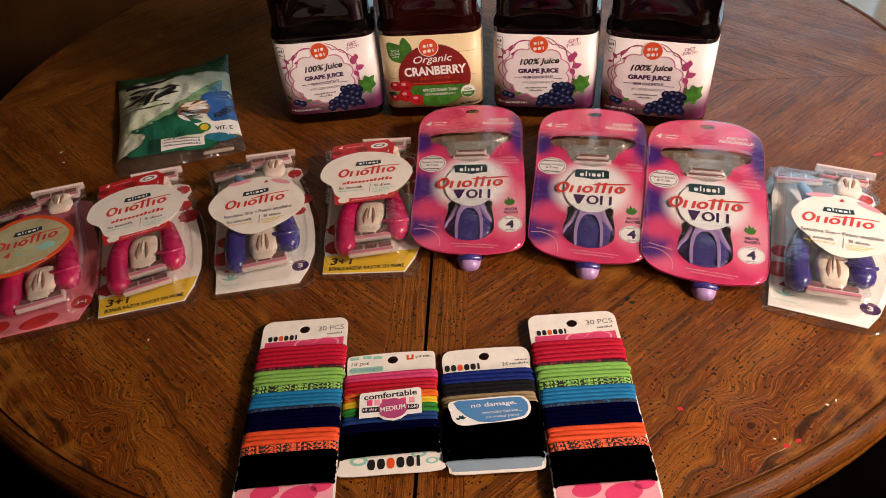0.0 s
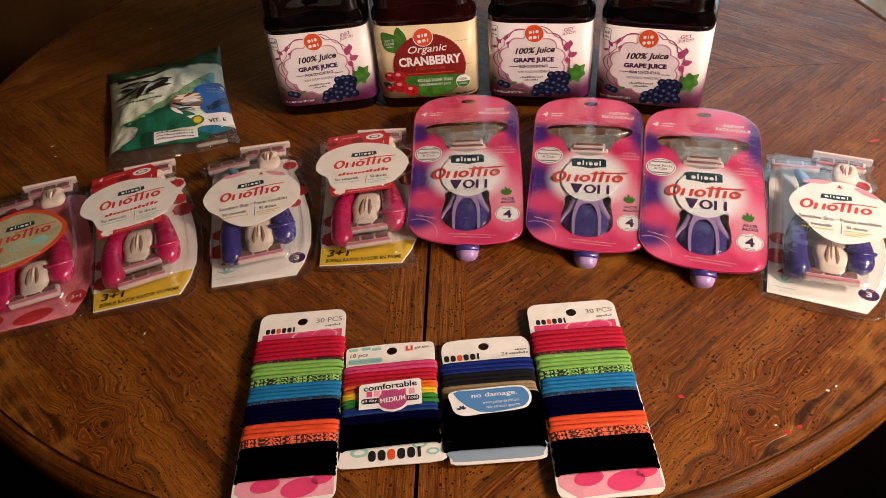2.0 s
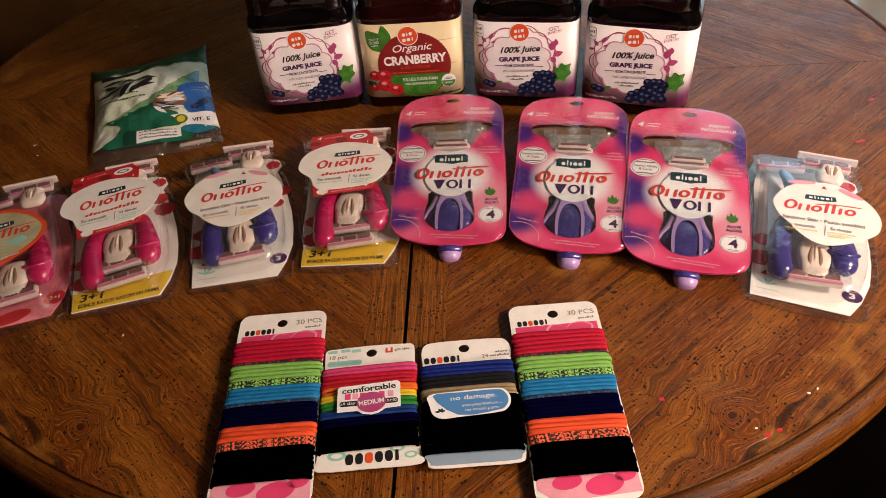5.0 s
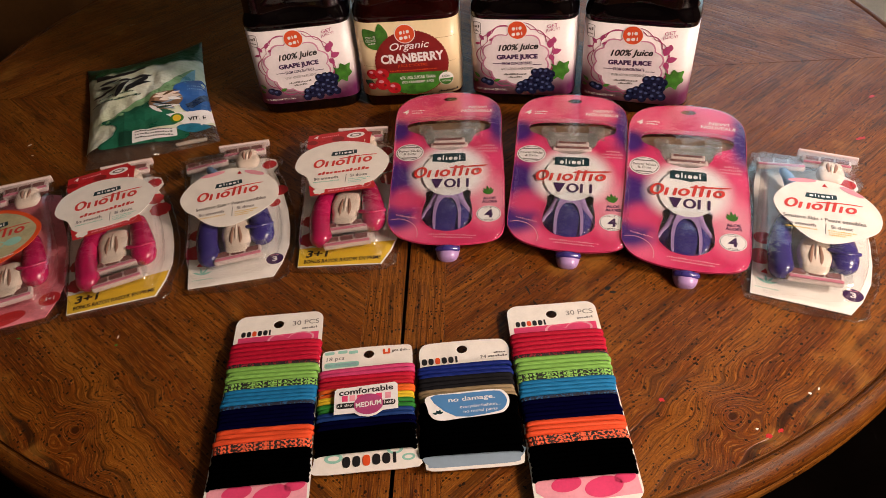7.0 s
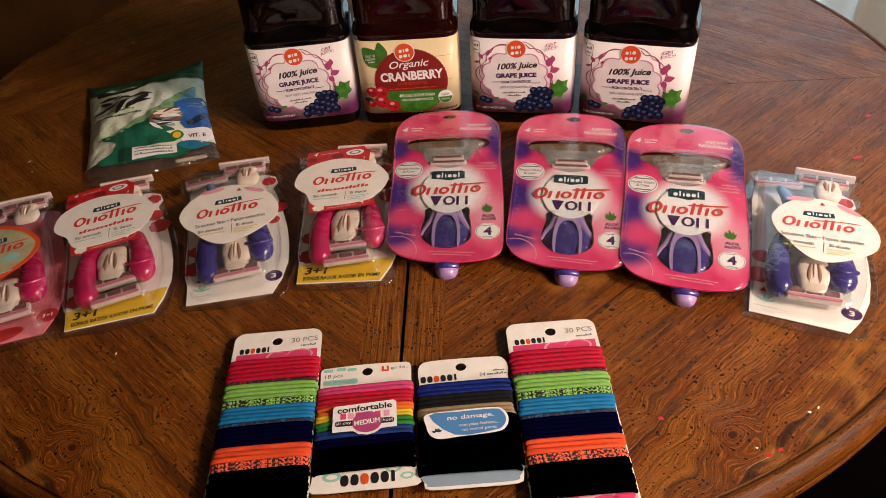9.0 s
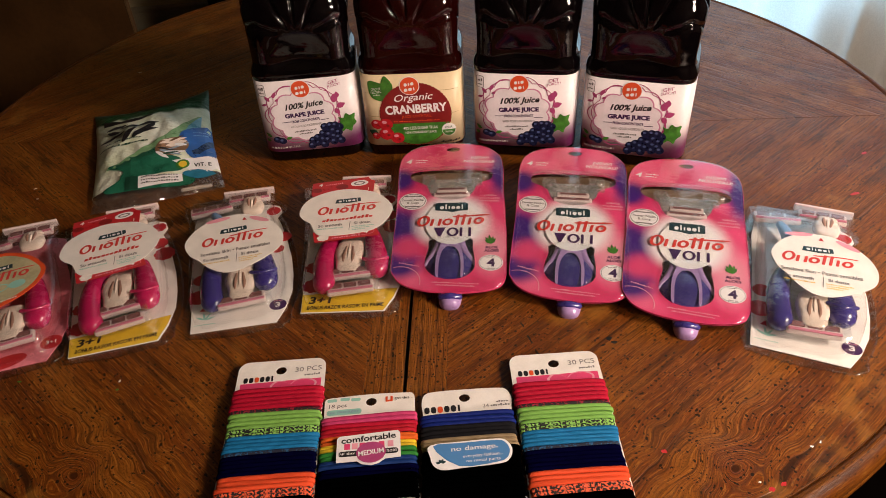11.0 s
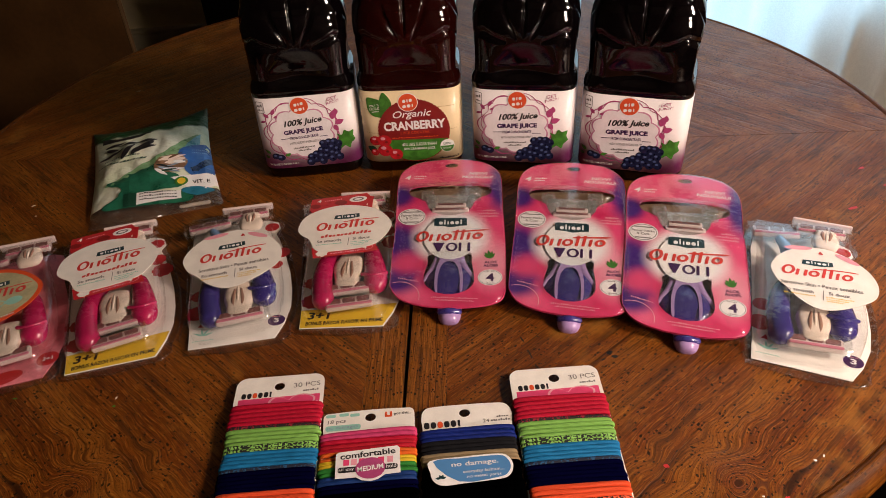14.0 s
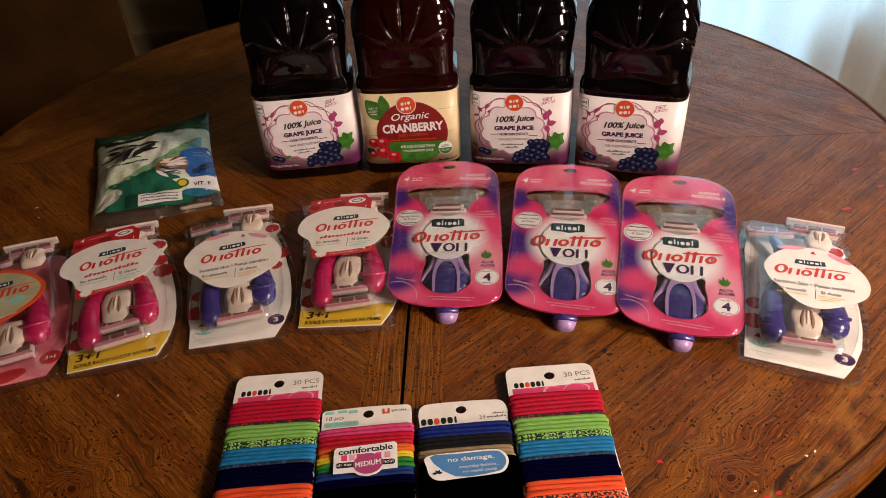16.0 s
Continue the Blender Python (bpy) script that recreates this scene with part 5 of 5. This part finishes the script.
        shape("petal", [(46, 139), (51, 139), (48, 144)], RED, lab, f + 0.05)
    elif style == "raspberry":
        bars("script_line", cx + 2, top - 32, 54, 5, 13, REDSW, lab, f, flat, 0.3, tn, 6, 0.3)
        yb = top - 44
    else:
        letters("lettering", "4", cx - 16, top - 34, 7, 9, REDSW, lab, f, flat, 0.2, 0.03, 8)
        shape("swirl", ellipse(cx + 4, top - 33, 11, 6.5, 30, 14), MINT, lab, f, holes=[ellipse(cx + 4, top - 33, 9.4, 5.0, 30, 14)])
        shape("swirl", ellipse(cx + 22, top - 30, 8, 6, 30, 14), MINT, lab, f)
        bars("fine_print", cx + 6, top - 54, 40, 2.2, 16, WHITE, lab, f - 0.1, flat, 0, 14, 4)
        yb = None
    if yb:
        letters("lettering", "So smooth", cx - 15, yb + 0.5, 25, 4.6, GREY, lab, f, flat, 0, 0.02, tn - 2)
        letters("lettering", "Si doux", cx + 19, yb + 4, 18, 4.6, GREY, lab, f, flat, 0, 0.02, tn - 2)
        shape("rule", [(cx + 5.5, yb - 8), (cx + 6.1, yb - 8), (cx + 6.1, yb + 6), (cx + 5.5, yb + 6)], GREY, lab, f)
        bars("fine_print", cx - 14, yb - 5, 27, 1.6, 14, YELLOW if style == "sensitive" else MINT, lab, f, flat, 0, tn - 2, 7)
        for k in range(3):
            bars("fine_print", cx + 20 - 2 * k, yb - 1.5 - 3 * k, 24 - 5 * k, 1.5, 12 - 2 * k, YELLOW if style == "sensitive" else MINT, lab, f, flat, 0, tn - 2, 17 + k)
    return ob


b = blister_pack("white carded pack of violet razors in clear blister", "sensitive")
b.matrix_basis = pose(-0.223, 0.522, 0.7505, 0, 0, 4.2)
blister_pack("white carded pack of violet razors in clear blister", "sensitive", 8.0).matrix_basis = pose(0.284, 0.446, 0.7505, 0, 0, -27.0)
b = blister_pack("red razor blister pack with yellow bonus band", "raspberry")
b.matrix_basis = pose(-0.120, 0.537, 0.7505, 0, 0, -4.8)
copy_thing(b, pose(-0.332, 0.504, 0.7505, 0, 0, 9.6))
b = blister_pack("pink razor blister pack with orange-edged oval label", "coconut")
b.matrix_basis = pose(-0.431, 0.4875, 0.7505, 0, 0, 11.9)


# ---- cards of hair ties ----
def tie_mesh(half, thick, r, flatten=0.75):
    """One elastic loop round a card: a flattened ring of cord."""
    bm = bmesh.new()
    n, sides, loops = 40, 8, []
    for i in range(n):
        a = 2 * math.pi * i / n
        c, s = math.cos(a), math.sin(a)
        x = half * math.copysign(abs(c) ** 0.42, c)
        z = thick * math.copysign(abs(s) ** 0.55, s)
        a2 = a + 0.02
        nx, nz = c / half, s / thick
        ln = math.hypot(nx, nz)
        nx, nz = nx / ln, nz / ln
        loops.append([bm.verts.new(mm(x + nx * r * flatten * math.cos(b), r * math.sin(b), z + nz * r * flatten * math.cos(b))) for b in (2 * math.pi * k / sides for k in range(sides))])
    for i in range(n):
        a, b = loops[i], loops[(i + 1) % n]
        for k in range(sides):
            bm.faces.new((a[k], a[(k + 1) % sides], b[(k + 1) % sides], b[k]))
    bmesh.ops.recalc_face_normals(bm, faces=bm.faces)
    me = bpy.data.meshes.new("hair_tie")
    bm.to_mesh(me)
    bm.free()
    me.polygons.foreach_set("use_smooth", [True] * len(me.polygons))
    return me


TIE_MATS = {
    "crimson": elastic("crimson_elastic", (0.52, 0.008, 0.038)), "lime": elastic("lime_elastic", (0.25, 0.53, 0.11)), "azure": elastic("azure_elastic", (0.014, 0.20, 0.46)),
    "navy": elastic("navy_elastic", (0.0015, 0.0015, 0.020)), "coral": elastic("coral_elastic", (0.86, 0.095, 0.030)), "black": elastic("black_elastic", (0.0003, 0.0003, 0.0004)),
    "crimson_spot": spotted("crimson_spotted_elastic", (0.30, 0.008, 0.03), (0.01, 0.005, 0.008), 650, 0.47), "lime_spot": spotted("lime_spotted_elastic", (0.25, 0.53, 0.11), (0.006, 0.008, 0.006), 560, 0.5),
    "azure_spot": spotted("azure_spotted_elastic", (0.012, 0.09, 0.22), (0.006, 0.01, 0.03), 650, 0.47), "coral_spot": spotted("coral_spotted_elastic", (0.85, 0.13, 0.05), (0.010, 0.006, 0.006), 560, 0.5),
    "pink": elastic("pink_elastic", (0.66, 0.06, 0.19)), "red": elastic("red_elastic", (0.50, 0.012, 0.03)), "orange": elastic("orange_elastic", (0.80, 0.14, 0.02)), "yellow": elastic("yellow_elastic", (0.80, 0.55, 0.03)),
    "green": elastic("green_elastic", (0.03, 0.22, 0.035)), "blue": elastic("blue_elastic", (0.012, 0.045, 0.20)), "royal": elastic("royal_elastic", (0.008, 0.022, 0.20)), "grey": elastic("charcoal_elastic", (0.016, 0.016, 0.019)), "sand": elastic("sand_elastic", (0.34, 0.25, 0.14)),
}
TIE_CACHE = {}


def ties(parent, half, start, rows, rnd, x0, thick=4.3):
    """Rows of (colour, number, pitch) down the card from v = start."""
    v = start
    for colour, count, pitch in rows:
        half = round(half - 0.16, 2)
        for _ in range(count):
            key = (half, round(pitch, 1), colour, thick)
            if key not in TIE_CACHE:
                me = tie_mesh(half, thick, pitch * (0.58 if colour in ("black", "navy", "grey") else 0.535))
                me.materials.append(TIE_MATS[colour])
                TIE_CACHE[key] = me
            v -= pitch
            m = pose(*mm(x0 + rnd.uniform(-0.8, 0.8), v + pitch / 2, rnd.uniform(-0.35, 0.35)), 0, rnd.uniform(-0.6, 0.6), rnd.uniform(-0.8, 1.0))
            part("hair_tie", TIE_CACHE[key], None, parent, at=m)
    return v


def card_outline(w, top, bottom, r=8):
    return rounded(0, bottom, w, top, r)


def long_card():
    """Tall card with thirty ties."""
    ob = thing("hair_tie_card", pose(0, 0, 0), "tall white and pink card wound with bright coloured hair ties", "hair ties", "cards of hair ties")
    W, Hh = 77, 188
    card = part("card", plate_bm(card_outline(W, 0, -Hh, 9), -0.4, 0.4, [ellipse(38, -12, 4.6, 4.4, 24)]), CREAM, ob, "cream printed card")
    shape("pink_panel", [(4, -25), (W - 3, -23.5), (W - 3, -60), (4, -60)], PINK, card, 0.6)
    heart = spline([(42, -36), (30, -31), (34, -24.5), (42, -25), (47, -28.5), (52, -24), (62, -22.8), (70, -27), (68, -34), (58, -40)], 4)
    shape("heart_outline", heart, LTPINK, card, 0.7, holes=[[(52 + (x - 52) * 0.9, -31 + (v + 31) * 0.86) for x, v in heart]])
    letters("lettering", "no damage", 56, -33.5, 34, 5, LTPINK, card, 0.9, flat, 0, 0, 2)
    mark("brand_stroke", 19, -19.4, 27, 9, "ddd*ddi", INK, card, 0.6, flat, 0, 1.5, 0.17, ORANGE)
    letters("lettering", "30 PCS", 62, -12, 23, 5.2, GREY, card, 0.6, flat, 0, 0, 2)
    bars("fine_print", 66, -18.5, 14, 2.2, 7, GREY, card, 0.6, flat, 0, 2, 5)
    shape("lower_panel", [(2, -160), (W - 2, -160), (W - 1.5, -183), (14, -187), (2, -177)], LTPINK, card, 0.6, "pink lower panel")
    for x, v, r in ((24, -172, 11), (50, -176, 14), (66, -170, 8)):
        shape("lower_panel", ellipse(x, v, r, r * 0.55, 30, 10), PINK, card, 0.7)
    rnd = random.Random(12)
    end = ties(ob, 38, -34.5, [("crimson", 5, 4.5), ("crimson_spot", 1, 3.5), ("lime", 4, 3.9), ("lime_spot", 2, 3.5), ("azure", 4, 3.7), ("azure_spot", 1, 3.5), ("navy", 5, 3.8), ("coral", 3, 4.2), ("coral_spot", 2, 4.0), ("black", 7, 4.0)], rnd, 38.5)
    return ob


c = long_card()
c.matrix_basis = pose(-0.1682, 0.4738, 0.757, 0, 0, -1.3)
copy_thing(c, pose(0.0695, 0.4535, 0.757, 0, 0, -1.8))


def rainbow_card():
    ob = thing("hair_tie_card", pose(-0.0925, 0.309, 0.757, 0, 0, -0.6), "white card wound with rainbow hair ties, paper band across", "hair ties", "cards of hair ties")
    card = part("card", plate_bm(spline([(0, 0), (38, -0.8), (77, -0.5), (78, 9), (77, 19), (75.5, 40), (75.5, 80), (76.5, 105), (75, 114), (66, 115.5), (38, 116.5), (10, 115.5), (2, 114), (1, 105), (1.5, 80), (1.5, 40), (0, 19), (-1, 9)], 3), -0.4, 0.4, [ellipse(40, 108.5, 4.5, 4.2, 24)]), CREAM, ob, "white printed card")
    letters("lettering", "18 pcs", 12, 106, 15, 5.2, GREY, card, 0.6, flat, 0.1, 0.01, 2)
    shape("mint_tab", rounded(3, 97, 32, 102.5, 2.4), MINT, card, 0.55)
    letters("lettering", "no damages", 17, 99.8, 25, 4, GREYBLUE, card, 0.75, flat, 0, 0.0, 1)
    for x, v in ((7, 112.5), (18, 113), (27, 112)):
        shape("mint_dot", rounded(x - 4, v - 1.6, x + 4, v + 1.6, 1.2), MINT, card, 0.55)
    shape("brand_stroke", [(52, 107), (52, 112.5), (53.8, 112.5), (53.8, 108.8), (56.2, 108.8), (56.2, 112.5), (58, 112.5), (58, 107)], ORANGE, card, 0.6, "red mark")
    letters("lettering", "got this...", 67, 109.6, 15, 3.8, INK, card, 0.6)
    for x, v, r in ((14, 12, 7), (60, 15, 6), (70, 8, 5)):
        shape("mint_dot", ellipse(x, v, r, r * 0.6, 24), MINT, card, 0.5, holes=[ellipse(x, v, r * 0.6, r * 0.3, 24)])
    mark("brand_stroke", 41, 10.5, 42, 14, "ddd*ddi", INK, card, 0.7, flat, 0, 1, 0.17, ORANGE)
    rnd = random.Random(5)
    ties(ob, 38.6, 92.5, [("pink", 2, 4.0), ("crimson", 1, 4.0), ("red", 2, 3.9), ("orange", 2, 3.7), ("yellow", 2, 3.3), ("green", 2, 4.0), ("blue", 2, 4.0), ("navy", 2, 4.0), ("black", 5, 4.2)], rnd, 38, 4.0)
    band = [(14, 46), (14, 68), (16, 70), (62, 72), (64, 70), (64, 47), (52, 46.5), (47, 43), (41, 41.5), (34, 43), (30, 46)]
    tag = part("paper_band", plate_bm(band, 7.2, 7.6), WHITE, ob, "white paper band")
    letters("lettering", "comfortable", 39, 66.5, 43, 5.6, INK, tag, 7.8, flat, 0, 0.02, 2.5)
    for k, x in enumerate((20, 26, 32, 40, 47, 54)):
        shape("pink_tab", [(x, 57), (x + 4.5, 57), (x + 4.5, 62.5), (x, 62.5)], LTPINK if k % 2 else PINK, tag, 7.75)
    shape("black_tab", rounded(16, 50.5, 62, 55.5, 2), INK, tag, 7.85)
    letters("lettering", "all day", 22.5, 53, 12, 3.2, WHITE, tag, 8.0, flat, 0, 0, 1)
    letters("lettering", "hold", 57, 53.4, 7.5, 3.2, WHITE, tag, 8.0, flat, 0, 0, 1)
    shape("disc", ellipse(41, 53, 11.5, 9.6, 36), MAUVE, tag, 7.95, "magenta oval")
    letters("lettering", "MEDIUM", 41, 53, 20, 4.6, WHITE, tag, 8.1, flat, 0, 0.02, 5)
    return ob


rainbow_card()


def blue_card():
    ob = thing("hair_tie_card", pose(-0.0125, 0.302, 0.757, 0, 0, -1.6), "white card wound with dark blue and black hair ties", "hair ties", "cards of hair ties")
    card = part("card", plate_bm(spline([(2, 6), (6, 0.5), (38, 0.0), (70, 0.5), (75, 6), (75, 14), (73.5, 30), (73.5, 90), (75, 108), (71, 117.5), (62, 119.5), (38, 120), (12, 119.5), (3, 117), (0, 108), (1, 90), (1, 30), (0.5, 14)], 3), -0.4, 0.4, [ellipse(36, 111, 4.5, 4.2, 24)]), CREAM, ob, "white printed card")
    shape("grey_panel", spline([(4, 5), (8, 2.5), (38, 2.2), (68, 2.5), (72, 6), (72, 16), (4, 14)], 3), GREYBLUE, card, 0.6, "grey-blue lower panel")
    shape("blue_panel", [(3, 94), (73, 95), (73, 60), (3, 60)], MIDBLUE, card, 0.5)
    mark("brand_stroke", 17, 102, 31, 10, "ddd*ddi", INK, card, 0.7, flat, 0, 1.5, 0.17, ORANGE)
    letters("lettering", "24", 53, 101.3, 5, 3.6, GREY, card, 0.7)
    bars("fine_print", 65, 101.4, 16, 2.2, 8, GREY, card, 0.7, flat, 0, 1, 5)
    bars("fine_print", 67, 105, 10, 1.8, 5, GREY, card, 0.7, flat, 0, 1, 6)
    rnd = random.Random(8)
    ties(ob, 37.6, 93, [("royal", 3, 4.0), ("grey", 3, 3.8), ("sand", 3, 3.6), ("black", 11, 4.4)], rnd, 37, 4.0)
    tag_o = spline([(5.5, 60.5), (30, 62.5), (58, 63), (66, 60), (69, 52), (66, 44), (58, 40.5), (30, 38.8), (15, 38), (8, 42), (5.5, 50)], 4)
    tag = part("paper_band", plate_bm(tag_o, 7.2, 7.6), WHITE, ob, "white and blue paper band")
    shape("blue_panel", spline([(8, 59.5), (30, 61), (58, 61.5), (64.5, 58.5), (67, 52), (64.5, 45.5), (57, 42), (27, 40.5)], 3), MIDBLUE, tag, 7.75, "blue panel")
    letters("lettering", "no damage.", 40, 55.5, 36, 5.4, WHITE, tag, 7.95, flat, 0, 0.01, 1.5)
    letters("lettering", "everyday fashion...", 46, 48.6, 31, 3.6, WHITE, tag, 7.95, flat, 0, 0, 1.5)
    letters("lettering", "no metal parts", 46, 44.2, 26, 3.4, WHITE, tag, 7.95, flat, 0, 0, 1.5)
    for k, (x, v, tn) in enumerate(((14, 44, 20), (14, 44, 70), (14, 44, 120), (13, 44, 170))):
        shape("flower", leaf(x, v, 3.6, 2.0, tn), TEAL, tag, 7.8 + 0.02 * k)
    return ob


blue_card()


# ---- bag of razors ----
def bag_height(s, t):
    edge = (max(0, 4 * s * (1 - s)) ** 0.55) * (max(0, 4 * t * (1 - t)) ** 0.6)
    n = noise.noise((s * 4.2, t * 5.1, 3.1)) * 5 + noise.noise((s * 11, t * 12, 1.0)) * 2.2
    return 1.5 + edge * (24 + n)


def on_bag(s, t, w=0.0):
    bl, br, tr, tl = Vector((-8, 24)), Vector((147, 30)), Vector((135, 298)), Vector((-22, 272))
    p = (bl * (1 - s) + br * s) * (1 - t) + (tl * (1 - s) + tr * s) * t
    p.y -= 24 * 4 * s * (1 - s) * t
    p.x += 5 * math.sin(t * math.pi) * (1 if s < 0.5 else -1) * abs(2 * s - 1)
    return (p.x, p.y, bag_height(s, t) + w)


def bag_place(u, v, w):
    """From bag millimetres to its pillowed surface."""
    t = max(0.0, min(1.0, (v - 6) / 245))
    s = max(0.0, min(1.0, (u + 13 * t) / 148))
    return mm(*on_bag(s, t, w))


def razor_bag():
    ob = thing("razor_bag", pose(-0.365, 0.710, 0.7505, 0, 0, 11), "crumpled green and white plastic bag of disposable razors", "bag")
    n, m = 60, 80
    def patch(t0, t1, mat, name, lab):
        bm = bmesh.new()
        rows = [[bm.verts.new(mm(*on_bag(i / n, t0 + (t1 - t0) * j / m))) for i in range(n + 1)] for j in range(m + 1)]
        for a, b in zip(rows, rows[1:]):
            for i in range(n):
                bm.faces.new((a[i], a[i + 1], b[i + 1], b[i]))
        part(name, bm, mat, ob, lab, True)
    patch(0.12, 0.935, BAGPRINT, "printed_film", "green, white and blue printed film")
    patch(0.0, 0.12, FOOT, "clear_foot", "clear crinkled foot of the bag")
    patch(0.935, 1.0, DKGREEN, "top_seal", "dark green sealed top edge")
    bm = bmesh.new()
    rows = [[bm.verts.new(mm(on_bag(i / 20, j / 30)[0], on_bag(i / 20, j / 30)[1], 0.4)) for i in range(21)] for j in range(31)]
    for a, b in zip(rows, rows[1:]):
        for i in range(20):
            bm.faces.new((a[i + 1], a[i], b[i], b[i + 1]))
    part("back_film", bm, TRAY, ob, "clear back film")
    def print_on(name, outline, mat, w, label=""):
        bm = plate_bm(dense(outline, 5), 0, 0, (), lambda u, v, h: (u, v, 0))
        bmesh.ops.triangulate(bm, faces=bm.faces)
        for k in range(-10, 150, 8):
            bmesh.ops.bisect_plane(bm, geom=bm.verts[:] + bm.edges[:] + bm.faces[:], plane_co=(k, 0, 0), plane_no=(1, 0, 0))
        for k in range(0, 260, 8):
            bmesh.ops.bisect_plane(bm, geom=bm.verts[:] + bm.edges[:] + bm.faces[:], plane_co=(0, k, 0), plane_no=(0, 1, 0))
        for v in bm.verts:
            v.co = bag_place(v.co.x, v.co.y, w)
        return part(name, bm, mat, ob, label)
    # washes and brush strokes of the print
    print_on("print_stroke", spline([(15, 74), (30, 84), (44, 93), (60, 104), (76, 112), (91, 122), (110, 148), (131, 160), (122, 128), (112, 112), (104, 92), (100, 74), (74, 80), (45, 74)], 3), WASH, 0.9, "pale green diagonal wash")
    print_on("print_stroke", spline([(17, 78), (26, 80), (33, 80), (42, 88), (50, 87), (58, 91), (66, 90), (75, 95), (86, 76), (103, 65), (106, 43), (87, 41), (64, 41), (45, 42), (33, 47), (37, 58), (31, 66), (24, 70)], 3), BAGGREEN, 1.1, "dark green brush stroke")
    print_on("print_stroke", spline([(15, 35), (27, 42), (36, 47), (45, 44), (75, 38), (104, 33), (117, 24), (114, 17), (102, 16), (56, 22), (33, 26), (19, 28)], 3), BAGGREEN, 1.2, "dark green brush stroke")
    print_on("print_stroke", [(115, 139), (122, 150), (131, 160), (130, 131), (111, 121)], LTBLUE, 1.15, "pale blue stroke")
    print_on("print_stroke", spline([(109, 124), (125, 130), (142, 130), (144, 90), (144, 64), (130, 59), (116, 64), (106, 90), (104, 108)], 3), BLUE, 1.25, "blue stroke")
    print_on("print_stroke", [(117, 76), (143, 101), (144, 88), (121, 65)], NIGHT, 1.4, "dark blue slash")
    for k in range(2):
        bars("fine_print", 130, 116 - 7 * k, 18, 2.2, 8, SKYBLUE, ob, 1.6, bag_place, 0, 2, k + 11)
    print_on("swirl", ellipse(95, 90, 20, 19, 30, 20), DKTAN, 1.5, "tan and white swirl")
    for k, (x, v, ln, wd, tn, mt) in enumerate(((80, 98, 34, 7, 12, PEARL), (84, 104, 26, 5, 2, PEARL), (88, 92, 26, 9, 14, PEARL), (78, 90, 26, 5, -24, INK), (80, 84, 30, 6, -30, GREYBLUE), (86, 78, 26, 6, -6, WHITE), (76, 82, 22, 5, -48, WHITE),
                                                 (92, 100, 20, 4, 30, BROWN), (90, 84, 28, 4, 22, GREYBLUE), (84, 74, 20, 4, 8, DKGREEN), (98, 94, 16, 6, -20, WHITE))):
        print_on("swirl_stroke", leaf(x, v, ln, wd, tn), mt, 1.6 + 0.05 * k)
    print_on("white_tag", [(94, 61), (146, 63), (147, 40), (124, 27), (112, 39)], WHITE, 1.55)
    print_on("drop_badge", ellipse(106, 51, 7.6, 8.6), GREEN, 1.9)
    print_on("drop_badge", ellipse(106, 51, 4.8, 6.0), YELLOW, 2.0, "amber drop")
    letters("lettering", "VIT. E", 128, 47, 20, 7, INK, ob, 2.1, bag_place, 0, 0.02, 0)
    print_on("print_stroke", spline([(104, 35), (122, 39), (142, 29), (121, 22)], 3), TEALBLUE, 1.6, "teal razor print")
    print_on("white_box", [(55, 43), (104, 34), (104, 22), (54, 24)], WHITE, 1.6, "white text box")
    for k in range(3):
        bars("fine_print", 79, 36.5 - 4.6 * k, 42, 2.2, 15, INK, ob, 2.2, bag_place, 0, -7, k)
    print_on("dark_box", [(40, 46), (54, 44), (54, 23), (39, 26)], DKGREEN, 1.6)
    # brand mark as plain strokes
    print_on("brand_stroke", [(3, 210), (27, 196), (70, 196), (68, 191), (41, 188), (4, 193)], INK, 1.5, "dark slanted bar")
    for k, (x, v, ln, wd, tn) in enumerate(((2, 142, 36, 9, 18), (10, 172, 24, 8, -40), (8, 178, 30, 8, 4), (27, 172, 30, 8, -14), (34, 124, 42, 9, 68), (46, 128, 40, 9, 56), (50, 166, 28, 9, 0), (54, 142, 24, 8, 10), (72, 164, 20, 8, -110))):
        print_on("brand_stroke", leaf(x, v, ln, wd, tn), INK, 1.8 + 0.03 * k, "black brush bar")
    for k, (v, wd) in enumerate(((130, 46), (120, 64))):
        bars("fine_print", 34, v, wd, 3.4, 15, DKGREEN, ob, 1.8, bag_place, 0.2, -4, k + 4)
    # razor handles showing through the clear foot
    part("razor_handle", round_tube([(98, 38, 3.2, 0.8), (114, 37.5, 3.4, 1.0), (130, 37, 3.2, 0.9)], 3.0, 3, 10, 0.8), PALEPL, ob, "pale razor handle", True)
    return ob


razor_bag()
